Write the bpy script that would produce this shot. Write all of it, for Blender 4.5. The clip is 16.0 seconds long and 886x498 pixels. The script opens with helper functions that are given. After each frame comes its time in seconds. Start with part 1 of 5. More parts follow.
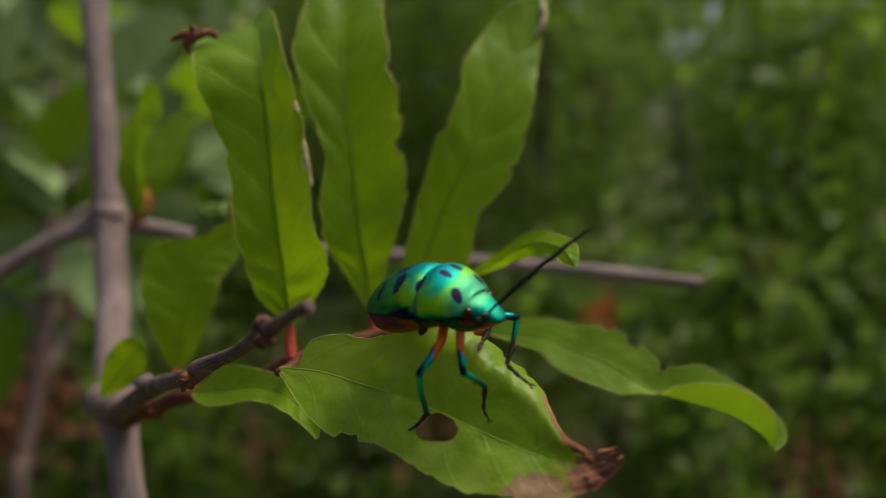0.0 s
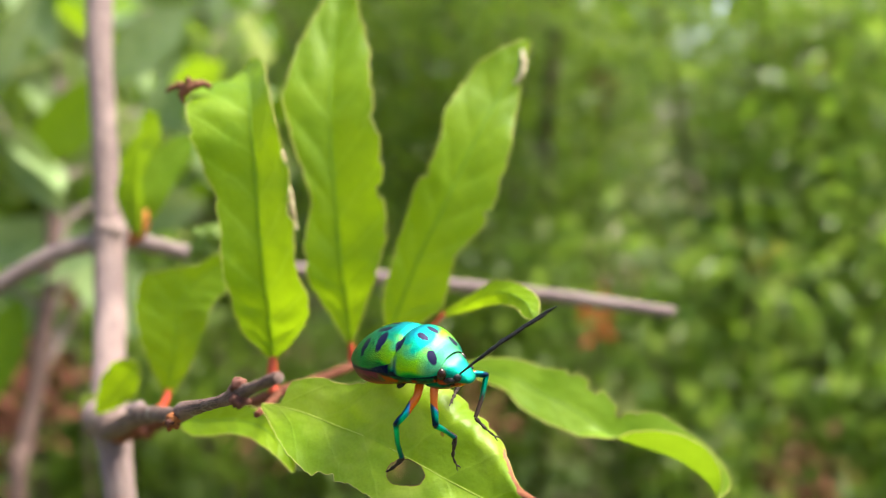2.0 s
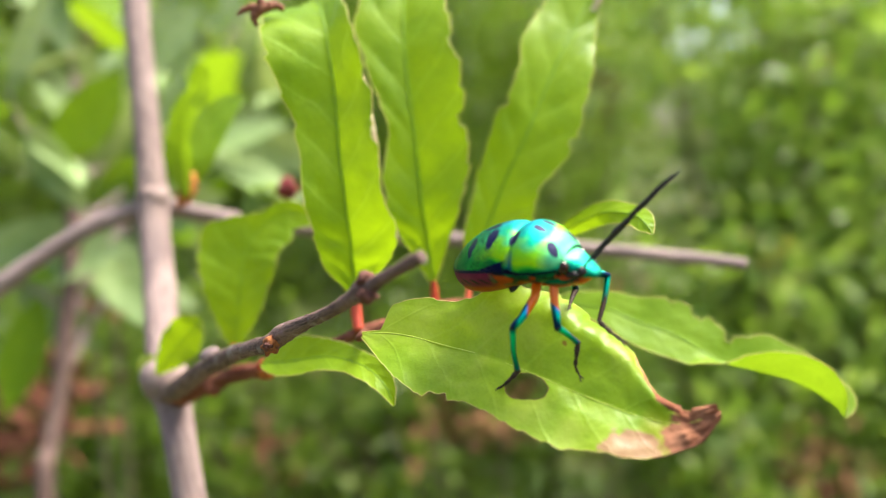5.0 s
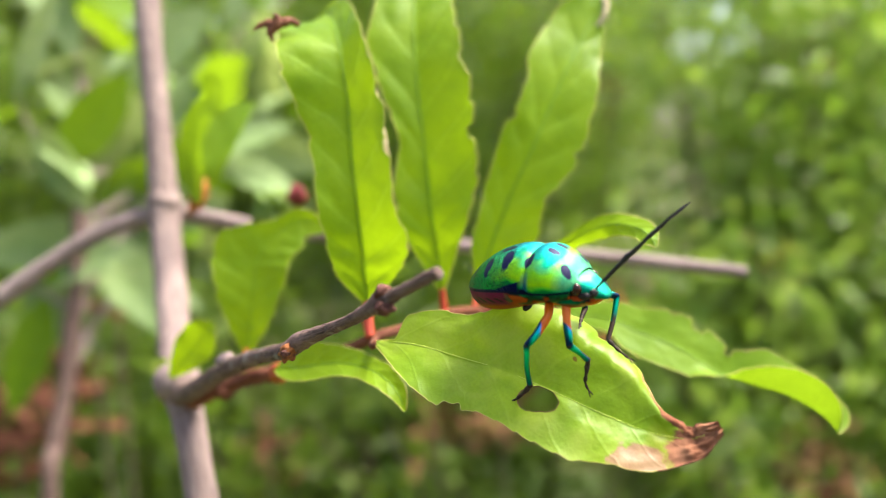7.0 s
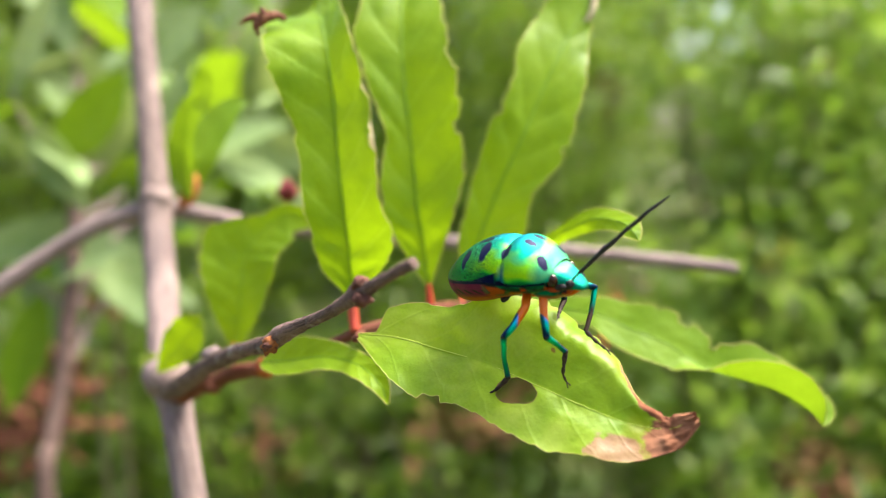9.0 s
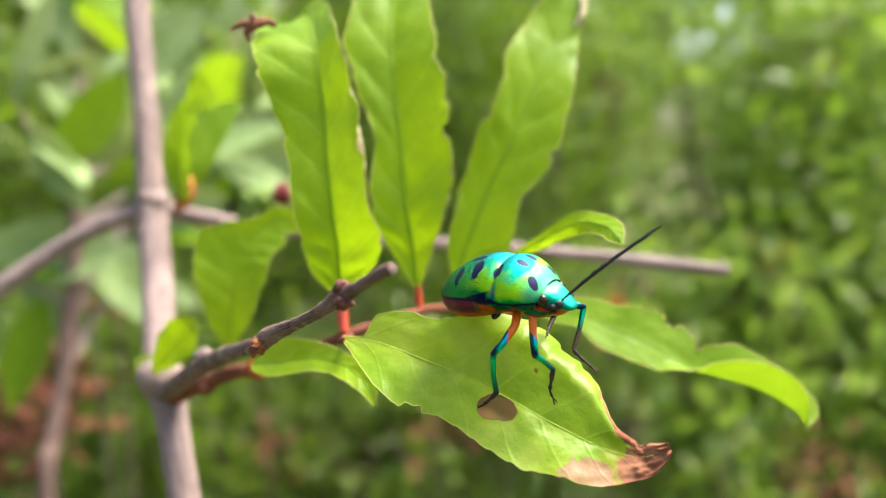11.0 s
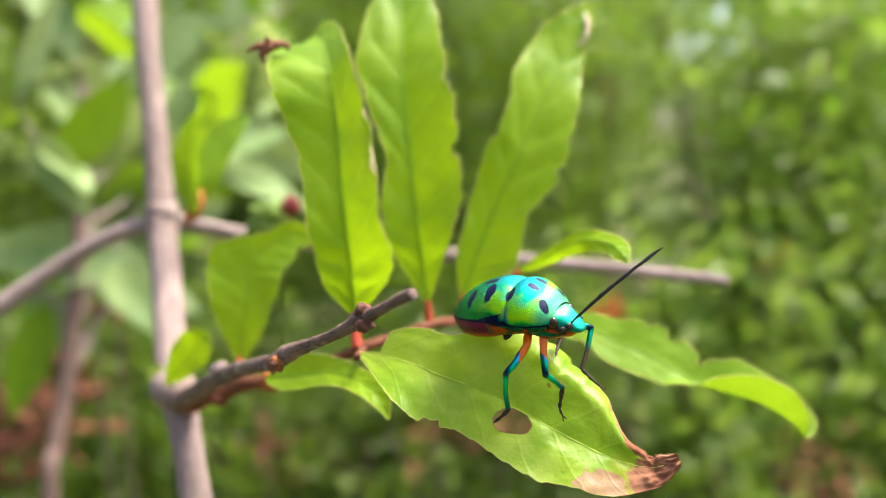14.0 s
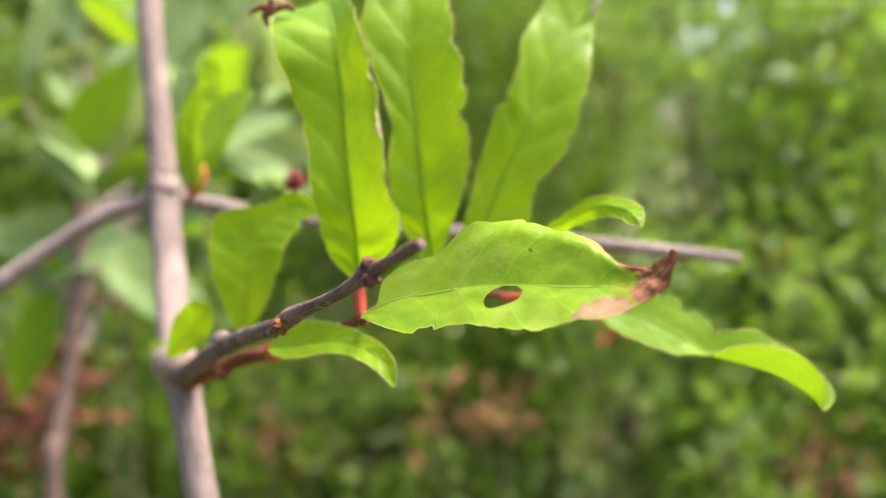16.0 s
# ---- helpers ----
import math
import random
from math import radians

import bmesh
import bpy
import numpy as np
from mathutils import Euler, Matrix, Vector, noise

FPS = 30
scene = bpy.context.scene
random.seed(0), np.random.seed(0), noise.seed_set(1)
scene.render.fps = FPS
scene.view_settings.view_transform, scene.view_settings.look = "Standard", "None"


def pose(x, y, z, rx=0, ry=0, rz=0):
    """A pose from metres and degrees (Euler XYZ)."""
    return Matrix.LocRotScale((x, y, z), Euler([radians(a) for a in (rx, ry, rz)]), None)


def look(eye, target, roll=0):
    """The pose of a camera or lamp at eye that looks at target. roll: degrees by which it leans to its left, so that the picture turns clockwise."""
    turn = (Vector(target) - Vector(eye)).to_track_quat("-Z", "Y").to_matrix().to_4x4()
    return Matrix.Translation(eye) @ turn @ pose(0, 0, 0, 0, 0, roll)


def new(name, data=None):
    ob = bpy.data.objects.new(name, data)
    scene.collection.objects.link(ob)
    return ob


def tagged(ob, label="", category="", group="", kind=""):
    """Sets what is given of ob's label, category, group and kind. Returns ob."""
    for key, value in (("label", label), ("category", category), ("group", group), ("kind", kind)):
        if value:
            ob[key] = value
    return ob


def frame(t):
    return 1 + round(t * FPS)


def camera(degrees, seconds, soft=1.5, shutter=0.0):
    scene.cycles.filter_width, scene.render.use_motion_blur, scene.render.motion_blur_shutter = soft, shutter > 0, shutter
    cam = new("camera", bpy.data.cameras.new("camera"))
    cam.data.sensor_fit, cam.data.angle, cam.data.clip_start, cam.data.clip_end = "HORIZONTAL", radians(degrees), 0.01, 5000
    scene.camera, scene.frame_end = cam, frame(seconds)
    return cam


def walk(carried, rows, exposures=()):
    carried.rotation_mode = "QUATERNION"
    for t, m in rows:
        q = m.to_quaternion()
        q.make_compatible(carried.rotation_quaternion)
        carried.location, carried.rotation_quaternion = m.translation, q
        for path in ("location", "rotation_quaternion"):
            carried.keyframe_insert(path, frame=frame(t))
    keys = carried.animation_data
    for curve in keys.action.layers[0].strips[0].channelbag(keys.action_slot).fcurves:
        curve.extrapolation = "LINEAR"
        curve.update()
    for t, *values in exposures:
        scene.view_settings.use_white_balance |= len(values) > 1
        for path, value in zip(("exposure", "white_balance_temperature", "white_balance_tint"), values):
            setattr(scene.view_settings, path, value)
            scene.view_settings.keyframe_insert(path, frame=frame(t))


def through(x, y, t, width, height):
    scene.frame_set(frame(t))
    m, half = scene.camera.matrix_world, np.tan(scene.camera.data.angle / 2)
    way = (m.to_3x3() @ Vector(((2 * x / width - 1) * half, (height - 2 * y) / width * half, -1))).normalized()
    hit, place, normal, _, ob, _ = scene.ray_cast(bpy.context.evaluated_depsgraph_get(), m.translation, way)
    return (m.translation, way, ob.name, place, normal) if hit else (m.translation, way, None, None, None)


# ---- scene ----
LENS = 58.0
cam = camera(LENS, 16.0, soft=0.5, shutter=0.5)
cam.data.dof.use_dof = True
cam.data.dof.focus_distance = 0.0955
cam.data.dof.aperture_fstop = 12.5

# The frame of the sprig: x to the side, y away from the lens, z up, a metre over the ground, tipped a little down.
HOME = pose(0, 0, 1.0, -7, 0, 0)


def mm(x, y, z):
    return Vector((x, y, z)) * 0.001


# seconds; side, ahead and up in millimetres; turn, tip and roll in degrees
WAY = [
    (0.0, 4.44, 4.63, 1.08, -0.31, 0.13, -0.36), (0.5, 4.33, 4.11, 0.37, -0.21, 0.13, -0.20),
    (1.0, 3.98, 4.11, 0.08, -0.21, 0.00, -0.21), (1.5, 5.86, 1.06, 5.06, -0.23, -0.38, 0.41),
    (2.0, 8.86, -3.47, 10.44, -0.10, -0.79, 1.10), (2.5, 11.50, -2.98, 9.86, -0.06, -0.58, 0.65),
    (3.0, 9.25, 1.41, 4.56, 0.05, -0.25, 0.02), (3.5, 3.31, 6.17, -2.35, 0.07, 0.12, -0.51),
    (4.0, -1.39, 5.39, -3.30, 0.03, 0.13, -0.59), (6.5, -6.58, 2.27, -2.29, -0.18, 0.18, -0.24),
    (7.0, -6.79, 0.72, -1.75, -0.06, 0.16, -0.15), (7.5, -3.68, 0.86, -1.15, -0.03, 0.06, 0.07),
    (8.0, -1.14, 1.13, -1.04, -0.03, -0.00, 0.21), (8.5, -2.08, 0.55, -1.75, -0.03, 0.03, 0.14),
    (9.0, -4.44, 0.56, -2.56, -0.04, 0.12, -0.03), (11.5, -1.47, -1.42, -1.64, 0.26, 0.16, -0.01),
    (12.0, -0.84, -1.58, -0.79, 0.12, 0.13, 0.09), (12.5, 2.82, 0.40, -3.16, 0.38, 0.55, -0.54),
    (13.0, 2.05, -1.96, 1.18, 0.01, 0.07, 0.17), (13.5, -0.66, -3.38, 1.09, 0.03, 0.13, 0.08),
    (14.0, -4.13, -4.66, 0.47, -0.03, 0.19, -0.05), (14.5, -5.11, -3.77, -0.79, 0.15, 0.02, 0.11),
    (15.0, -4.11, 0.00, -4.31, 0.14, 0.12, -0.06), (15.5, -3.83, 0.38, -4.85, 0.25, -0.06, 0.02),
    (16.0, -4.64, -1.49, -4.05, 0.26, -0.16, 0.14),
]


def camera_rows():
    rows = []
    for t, x, y, z, turn, tip, roll in WAY:
        rows.append((t, HOME @ Matrix.Translation(mm(x, y, z)) @ pose(0, 0, 0, 0, 0, turn) @ pose(0, 0, 0, tip)
                     @ pose(0, 0, 0, 90) @ pose(0, 0, 0, 0, 0, roll)))
    return rows


BRIGHT = [(0.0, -2.05), (0.3, -1.62), (0.6, -1.05), (1.0, -0.48), (1.3, -0.17), (2.2, -0.15), (3.0, -0.06), (3.5, 0.0), (16.0, 0.0)]
BRIGHT = [(t, s + 1.75) for t, s in BRIGHT]
walk(cam, camera_rows(), BRIGHT)

# ---- light: a bright day with thin cloud ----
world = bpy.data.worlds.new("sky")
scene.world = world
world.use_nodes = True
sky = world.node_tree.nodes.new("ShaderNodeTexSky")
sky.sky_type, sky.sun_disc = "NISHITA", False
SUN_HIGH, SUN_ROUND = radians(64), radians(72)
sky.sun_elevation, sky.sun_rotation = SUN_HIGH, SUN_ROUND
sky.dust_density = 6.0
world.node_tree.nodes["Background"].inputs["Strength"].default_value = 0.15
world.node_tree.links.new(sky.outputs[0], world.node_tree.nodes["Background"].inputs[0])
sun = new("sun", bpy.data.lights.new("sun", "SUN"))
sun.data.energy, sun.data.angle, sun.data.color = 4.0, radians(28), (1.0, 0.95, 0.86)
sun_at = Vector((math.sin(SUN_ROUND) * math.cos(SUN_HIGH), math.cos(SUN_ROUND) * math.cos(SUN_HIGH), math.sin(SUN_HIGH)))
sun.matrix_world = look(sun_at * 10, (0, 0, 0))


# ---- materials ----
class Nodes:
    """A short way to write node materials."""

    def __init__(self, name):
        self.mat = bpy.data.materials.new(name)
        self.mat.use_nodes = True
        self.tree = self.mat.node_tree
        self.bsdf = self.tree.nodes["Principled BSDF"]
        self.out = self.tree.nodes["Material Output"]

    def add(self, kind, **values):
        n = self.tree.nodes.new("ShaderNode" + kind)
        for key, v in values.items():
            setattr(n, key, v)
        return n

    def link(self, a, b):
        self.tree.links.new(a, b)

    def put(self, socket, v):
        if isinstance(v, bpy.types.NodeSocket):
            self.link(v, socket)
        else:
            socket.default_value = (*v, 1.0) if isinstance(v, tuple) and len(v) == 3 and socket.type == "RGBA" else v

    def noise(self, where, scale, detail=3.0, rough=0.55, warp=0.0):
        n = self.add("TexNoise")
        self.put(n.inputs["Vector"], where)
        n.inputs["Scale"].default_value, n.inputs["Detail"].default_value = scale, detail
        n.inputs["Roughness"].default_value, n.inputs["Distortion"].default_value = rough, warp
        return n.outputs["Fac"]

    def cells(self, where, scale, feature="F1"):
        n = self.add("TexVoronoi", feature=feature)
        self.put(n.inputs["Vector"], where)
        n.inputs["Scale"].default_value = scale
        return n.outputs["Distance"]

    def ramp(self, fac, *stops):
        n = self.add("ValToRGB")
        self.put(n.inputs[0], fac)
        e = n.color_ramp.elements
        while len(e) < len(stops):
            e.new(0.5)
        for k, (at, c) in enumerate(stops):
            e[k].position, e[k].color = at, (*c, 1.0) if isinstance(c, tuple) else (c, c, c, 1.0)
        return n.outputs[0]

    def math(self, op, a, b=0.0, c=0.0, clamp=False):
        n = self.add("Math", operation=op, use_clamp=clamp)
        for k, v in enumerate((a, b, c)):
            self.put(n.inputs[k], v)
        return n.outputs[0]

    def mix(self, fac, a, b, blend="MIX"):
        n = self.add("Mix", data_type="RGBA", blend_type=blend)
        self.put(n.inputs[0], fac)
        self.put(n.inputs[6], a)
        self.put(n.inputs[7], b)
        return n.outputs[2]

    def bump(self, height, strength, distance):
        n = self.add("Bump")
        n.inputs["Strength"].default_value, n.inputs["Distance"].default_value = strength, distance
        self.put(n.inputs["Height"], height)
        self.link(n.outputs[0], self.bsdf.inputs["Normal"])
        return n.outputs[0]

    def coords(self, which="Object"):
        return self.add("TexCoord").outputs[which]

    def split(self, v):
        n = self.add("SeparateXYZ")
        self.put(n.inputs[0], v)
        return n.outputs

    def set(self, **values):
        for key, v in values.items():
            self.put(self.bsdf.inputs[key.replace("_", " ")], v)
        return self

    def glow_through(self, colour, share, normal=None):
        """Light that passes through a thin leaf."""
        t, m = self.add("BsdfTranslucent"), self.add("MixShader")
        self.put(t.inputs["Color"], colour)
        if normal:
            self.link(normal, t.inputs["Normal"])
        self.put(m.inputs[0], share)
        self.link(self.bsdf.outputs[0], m.inputs[1])
        self.link(t.outputs[0], m.inputs[2])
        self.link(m.outputs[0], self.out.inputs[0])


def patch(n, u, v, at, size, soft=0.3):
    """A rounded spot in two coordinates: 1 inside, 0 outside."""
    a = n.math("DIVIDE", n.math("SUBTRACT", u, at[0]), size[0])
    b = n.math("DIVIDE", n.math("SUBTRACT", v, at[1]), size[1])
    r = n.math("SQRT", n.math("ADD", n.math("MULTIPLY", a, a), n.math("MULTIPLY", b, b)))
    return n.ramp(r, (1.0 - soft, 1.0), (1.0 + soft, 0.0))


def leaf_material(name, light, dark, through, tired=0.0, dry=False, veins=9.0, sheen=0.22, vein_depth=1.0):
    n = Nodes(name)
    uv = n.split(n.coords("UV"))
    u, v = uv[0], uv[1]
    ob = n.coords("Object")
    side = n.math("ABSOLUTE", v)
    fine, broad = n.noise(ob, 900, 4), n.noise(ob, 120, 3)
    col = n.mix(n.ramp(broad, (0.38, 0.0), (0.62, 1.0)), dark, light)
    col = n.mix(n.math("MULTIPLY", fine, 0.45), col, tuple(c * 0.7 for c in dark))
    col = n.mix(n.math("MULTIPLY", n.ramp(n.noise(ob, 2600, 2), (0.45, 0.0), (0.7, 1.0)), 0.28), col, tuple(c * 0.6 for c in dark))
    # side veins sweep forward from the midrib
    wave = n.math("SUBTRACT", n.math("MULTIPLY", u, veins), n.math("MULTIPLY", side, 1.1))
    wave = n.math("ADD", wave, n.math("MULTIPLY", n.noise(ob, 150, 2), 0.22))
    wave = n.math("ABSOLUTE", n.math("SUBTRACT", n.math("FRACT", wave), 0.5))
    vein = n.ramp(wave, (0.0, 1.0), (0.07, 0.0))
    net = n.ramp(n.cells(ob, 700, "DISTANCE_TO_EDGE"), (0.0, 1.0), (0.08, 0.0))
    lines = n.math("ADD", n.math("MULTIPLY", vein, 0.2 * vein_depth), n.math("MULTIPLY", net, 0.03), clamp=True)
    pale = tuple(min(1.0, c * 1.35 + 0.04) for c in light)
    col = n.mix(lines, col, pale)
    if tired:
        col = n.mix(n.math("MULTIPLY", n.ramp(n.noise(ob, 160, 4, 0.6), (0.48, 0.0), (0.72, 1.0)), tired), col, (0.34, 0.40, 0.07))
    if dry:
        scar = n.noise(ob, 260, 4, 0.65)
        jag = n.math("MULTIPLY", n.math("SUBTRACT", scar, 0.5), 0.22)
        uu = n.math("ADD", u, jag)
        # dead tip with a dead rim along the far edge, and a pinkish blotch on the near half
        rim = n.math("ADD", n.math("MULTIPLY", n.math("MAXIMUM", n.math("SUBTRACT", n.math("MULTIPLY", v, -1.0), 0.45), 0.0), 0.31), uu)
        rim = n.math("SUBTRACT", rim, n.math("MULTIPLY", n.math("MAXIMUM", v, 0.0), 0.012))
        dead = n.ramp(rim, (0.795, 0.0), (0.815, 1.0))
        pink = patch(n, uu, n.math("ADD", v, jag), (0.73, 0.80), (0.088, 0.5), 0.14)
        yellow = patch(n, uu, v, (0.79, 0.3), (0.09, 0.8), 0.6)
        col = n.mix(n.math("MULTIPLY", yellow, 0.6), col, (0.28, 0.29, 0.02))
        col = n.mix(n.math("MULTIPLY", pink, 0.85), col, n.mix(n.ramp(scar, (0.35, 0.0), (0.6, 1.0)), (0.27, 0.10, 0.07), (0.40, 0.235, 0.14)))
        brown = n.mix(n.ramp(scar, (0.3, 0.0), (0.7, 1.0)), (0.11, 0.040, 0.022), (0.32, 0.155, 0.09))
        col = n.mix(dead, col, brown)
        spot = patch(n, u, v, (0.492, -0.41), (0.0075, 0.03), 0.4)
        col = n.mix(spot, col, (0.12, 0.02, 0.01))
        light_through = n.math("SUBTRACT", through, n.math("MULTIPLY", dead, through * 0.8))
    else:
        light_through = through
    n.set(Base_Color=col, Roughness=n.ramp(broad, (0.35, 0.36), (0.65, 0.52)), Specular_IOR_Level=sheen)
    if dry:
        n.set(Specular_IOR_Level=n.math("MULTIPLY", n.math("SUBTRACT", 1.0, dead), sheen), Roughness=n.math("ADD", n.math("MULTIPLY", dead, 0.3), 0.42))
    h = n.math("ADD", n.math("MULTIPLY", n.math("ADD", n.math("MULTIPLY", vein, vein_depth), n.math("MULTIPLY", net, 0.08)), -0.15), n.math("MULTIPLY", n.ramp(wave, (0.0, 0.0), (0.4, 1.0)), 0.22 * vein_depth))
    h = n.math("ADD", h, n.math("MULTIPLY", broad, 1.2))
    h = n.math("ADD", h, n.math("MULTIPLY", n.noise(ob, 320, 3, 0.5), 0.9))
    nor = n.bump(n.math("ADD", h, n.math("MULTIPLY", fine, 0.25)), 0.35, 0.0006)
    passed = n.mix(0.55, col, tuple(min(1, c * 1.6) for c in (light[0] * 1.15, light[1], light[2] * 0.5)))
    n.glow_through(n.mix(n.math("MAXIMUM", dead, pink), passed, col) if dry else passed, light_through, nor)
    return n.mat


def bark_material(name, light, dark, scale=1.0, scuff=0.0, crack_deep=0.5):
    """Bark with streaks along the limb, in millimetre-scale grain."""
    n = Nodes(name)
    ob = n.coords("Object")
    u, v, _ = n.split(n.coords("UV"))
    along = n.add("CombineXYZ")
    n.put(along.inputs[0], n.math("MULTIPLY", u, 160.0 * scale))
    n.put(along.inputs[1], n.math("MULTIPLY", n.math("COSINE", n.math("MULTIPLY", v, 6.2832)), 2.2))
    n.put(along.inputs[2], n.math("MULTIPLY", n.math("SINE", n.math("MULTIPLY", v, 6.2832)), 2.2))
    streak = n.noise(along.outputs[0], 2.2, 5, 0.65)
    broad, grain = n.noise(ob, 110 * scale, 4), n.noise(ob, 1500 * scale, 4, 0.65)
    crack = n.ramp(n.noise(along.outputs[0], 4.5, 4, 0.7, 0.5), (0.34, 0.0), (0.46, 1.0))
    col = n.mix(n.ramp(streak, (0.35, 0.0), (0.65, 1.0)), dark, light)
    col = n.mix(n.math("MULTIPLY", grain, 0.4), col, tuple(c * 0.7 for c in dark))
    col = n.mix(n.ramp(broad, (0.42, 0.0), (0.7, 0.5)), col, tuple(min(1, c * 1.3) for c in light))
    col = n.mix(n.math("SUBTRACT", 1.0, n.math("MULTIPLY", n.math("SUBTRACT", 1.0, crack), crack_deep)), tuple(c * 0.4 for c in dark), col)
    if scuff:
        col = n.mix(n.math("MULTIPLY", n.ramp(n.noise(ob, 330, 3), (0.60, 0.0), (0.68, 1.0)), scuff), col, (0.28, 0.25, 0.225))
    n.set(Base_Color=col, Roughness=0.75, Specular_IOR_Level=0.15)
    n.bump(n.math("ADD", n.math("MULTIPLY", crack, 0.6), n.math("ADD", grain, n.math("MULTIPLY", streak, 1.5))), 0.6, 0.0004 / scale)
    return n.mat


def plain_material(name, a, b, rough=0.5, scale=600.0, bump=0.2, shine=0.22):
    n = Nodes(name)
    ob = n.coords("Object")
    f = n.noise(ob, scale, 4)
    n.set(Base_Color=n.mix(n.ramp(f, (0.3, 0.0), (0.7, 1.0)), a, b), Roughness=rough, Specular_IOR_Level=shine)
    n.bump(f, bump, 0.0002)
    return n.mat


YOUNG, DEEP = (0.205, 0.335, 0.005), (0.13, 0.245, 0.004)
M_LEAF = leaf_material("leaf_green", YOUNG, DEEP, 0.50)
M_LEAF_BIG = leaf_material("leaf_green_glossy", (0.215, 0.355, 0.005), (0.135, 0.255, 0.004), 0.50)
M_LEAF_DRY = leaf_material("leaf_green_dry_tip", (0.225, 0.355, 0.010), (0.155, 0.285, 0.006), 0.46, tired=0.5, dry=True, veins=8.0, sheen=0.3, vein_depth=0.6)
M_LEAF_SHEEN = leaf_material("leaf_green_sheen", (0.165, 0.285, 0.010), (0.12, 0.225, 0.008), 0.42, sheen=0.2, vein_depth=0.35)
M_LEAF_SOFT = leaf_material("leaf_pale", (0.23, 0.32, 0.07), (0.15, 0.24, 0.05), 0.5)
# greyed green: sky reflected off the back shrub's leaves, put into the colour
M_LEAF_SKYLIT = leaf_material("leaf_skylit_grey", (0.26, 0.345, 0.15), (0.15, 0.23, 0.085), 0.28)
M_RIB = plain_material("leaf_rib", (0.15, 0.27, 0.006), (0.11, 0.22, 0.005), 0.5)
M_RIB_PALE = plain_material("leaf_rib_pale", (0.46, 0.54, 0.09), (0.36, 0.46, 0.05), 0.5)
M_MARGIN = plain_material("leaf_margin", (0.44, 0.46, 0.10), (0.40, 0.34, 0.09), 0.5, 150)
M_PETIOLE = plain_material("petiole_red", (0.44, 0.042, 0.026), (0.34, 0.07, 0.022), 0.5, 300)
M_STEM = bark_material("stem_bark", (0.30, 0.225, 0.20), (0.15, 0.105, 0.097), 0.5, crack_deep=0.4)
M_TWIG = bark_material("twig_bark", (0.21, 0.138, 0.115), (0.028, 0.014, 0.011), 1.3, scuff=0.6)
M_SHOOT = bark_material("shoot_bark", (0.22, 0.082, 0.045), (0.09, 0.03, 0.018), 1.2)
M_BRANCH = bark_material("branch_bark", (0.29, 0.225, 0.205), (0.18, 0.13, 0.122), 0.6, crack_deep=0.2)
M_DEAD = plain_material("dead_leaf", (0.21, 0.085, 0.045), (0.09, 0.032, 0.018), 0.8, 500, bump=0.8)
M_CREAM = plain_material("dry_edge_cream", (0.50, 0.44, 0.27), (0.26, 0.20, 0.10), 0.7, 400, bump=0.5)
M_KNOB = plain_material("knob_bark", (0.14, 0.055, 0.038), (0.04, 0.016, 0.012), 0.8, 1400, bump=0.9)
M_BUD = plain_material("bud_dark_red", (0.22, 0.035, 0.03), (0.12, 0.02, 0.02), 0.5, 300)
M_SCAR = plain_material("scar_wood", (0.50, 0.17, 0.035), (0.12, 0.03, 0.012), 0.8, 1100, bump=0.9)
M_SCAR_DARK = plain_material("scar_wood_dark", (0.34, 0.12, 0.035), (0.05, 0.016, 0.010), 0.8, 1300, bump=0.9)


# ---- shaping ----
def mesh_of(name, bm, smooth=True):
    me = bpy.data.meshes.new(name)
    bmesh.ops.recalc_face_normals(bm, faces=bm.faces) if name != "leaf" else None
    bm.to_mesh(me)
    bm.free()
    if smooth:
        me.polygons.foreach_set("use_smooth", [True] * len(me.polygons))
    return me


def part(name, bm, material, parent, label="", kind=""):
    """Links a bmesh as one mesh object under a thing or a part."""
    me = mesh_of(name, bm)
    me.materials.append(material)
    ob = new(name, me)
    ob.parent = parent
    return tagged(ob, label, "", "", kind)


def thing(name, label, category, at=None, group="", kind=""):
    ob = new(name)
    ob.empty_display_size = 0.01
    if at is not None:
        ob.matrix_world = at
    return tagged(ob, label, category, group, kind)


def spline(points, s):
    """A smooth way through the points (tuples of any length); s from 0 to 1."""
    p = np.asarray(points, float)
    x = np.clip(s, 0, 1) * (len(p) - 1)
    k = min(int(x), len(p) - 2)
    f = x - k
    a, b, c, d = p[max(k - 1, 0)], p[k], p[k + 1], p[min(k + 2, len(p) - 1)]
    m, w = (c - a) / 2, (d - b) / 2
    return (2 * f**3 - 3 * f**2 + 1) * b + (f**3 - 2 * f**2 + f) * m + (-2 * f**3 + 3 * f**2) * c + (f**3 - f**2) * w


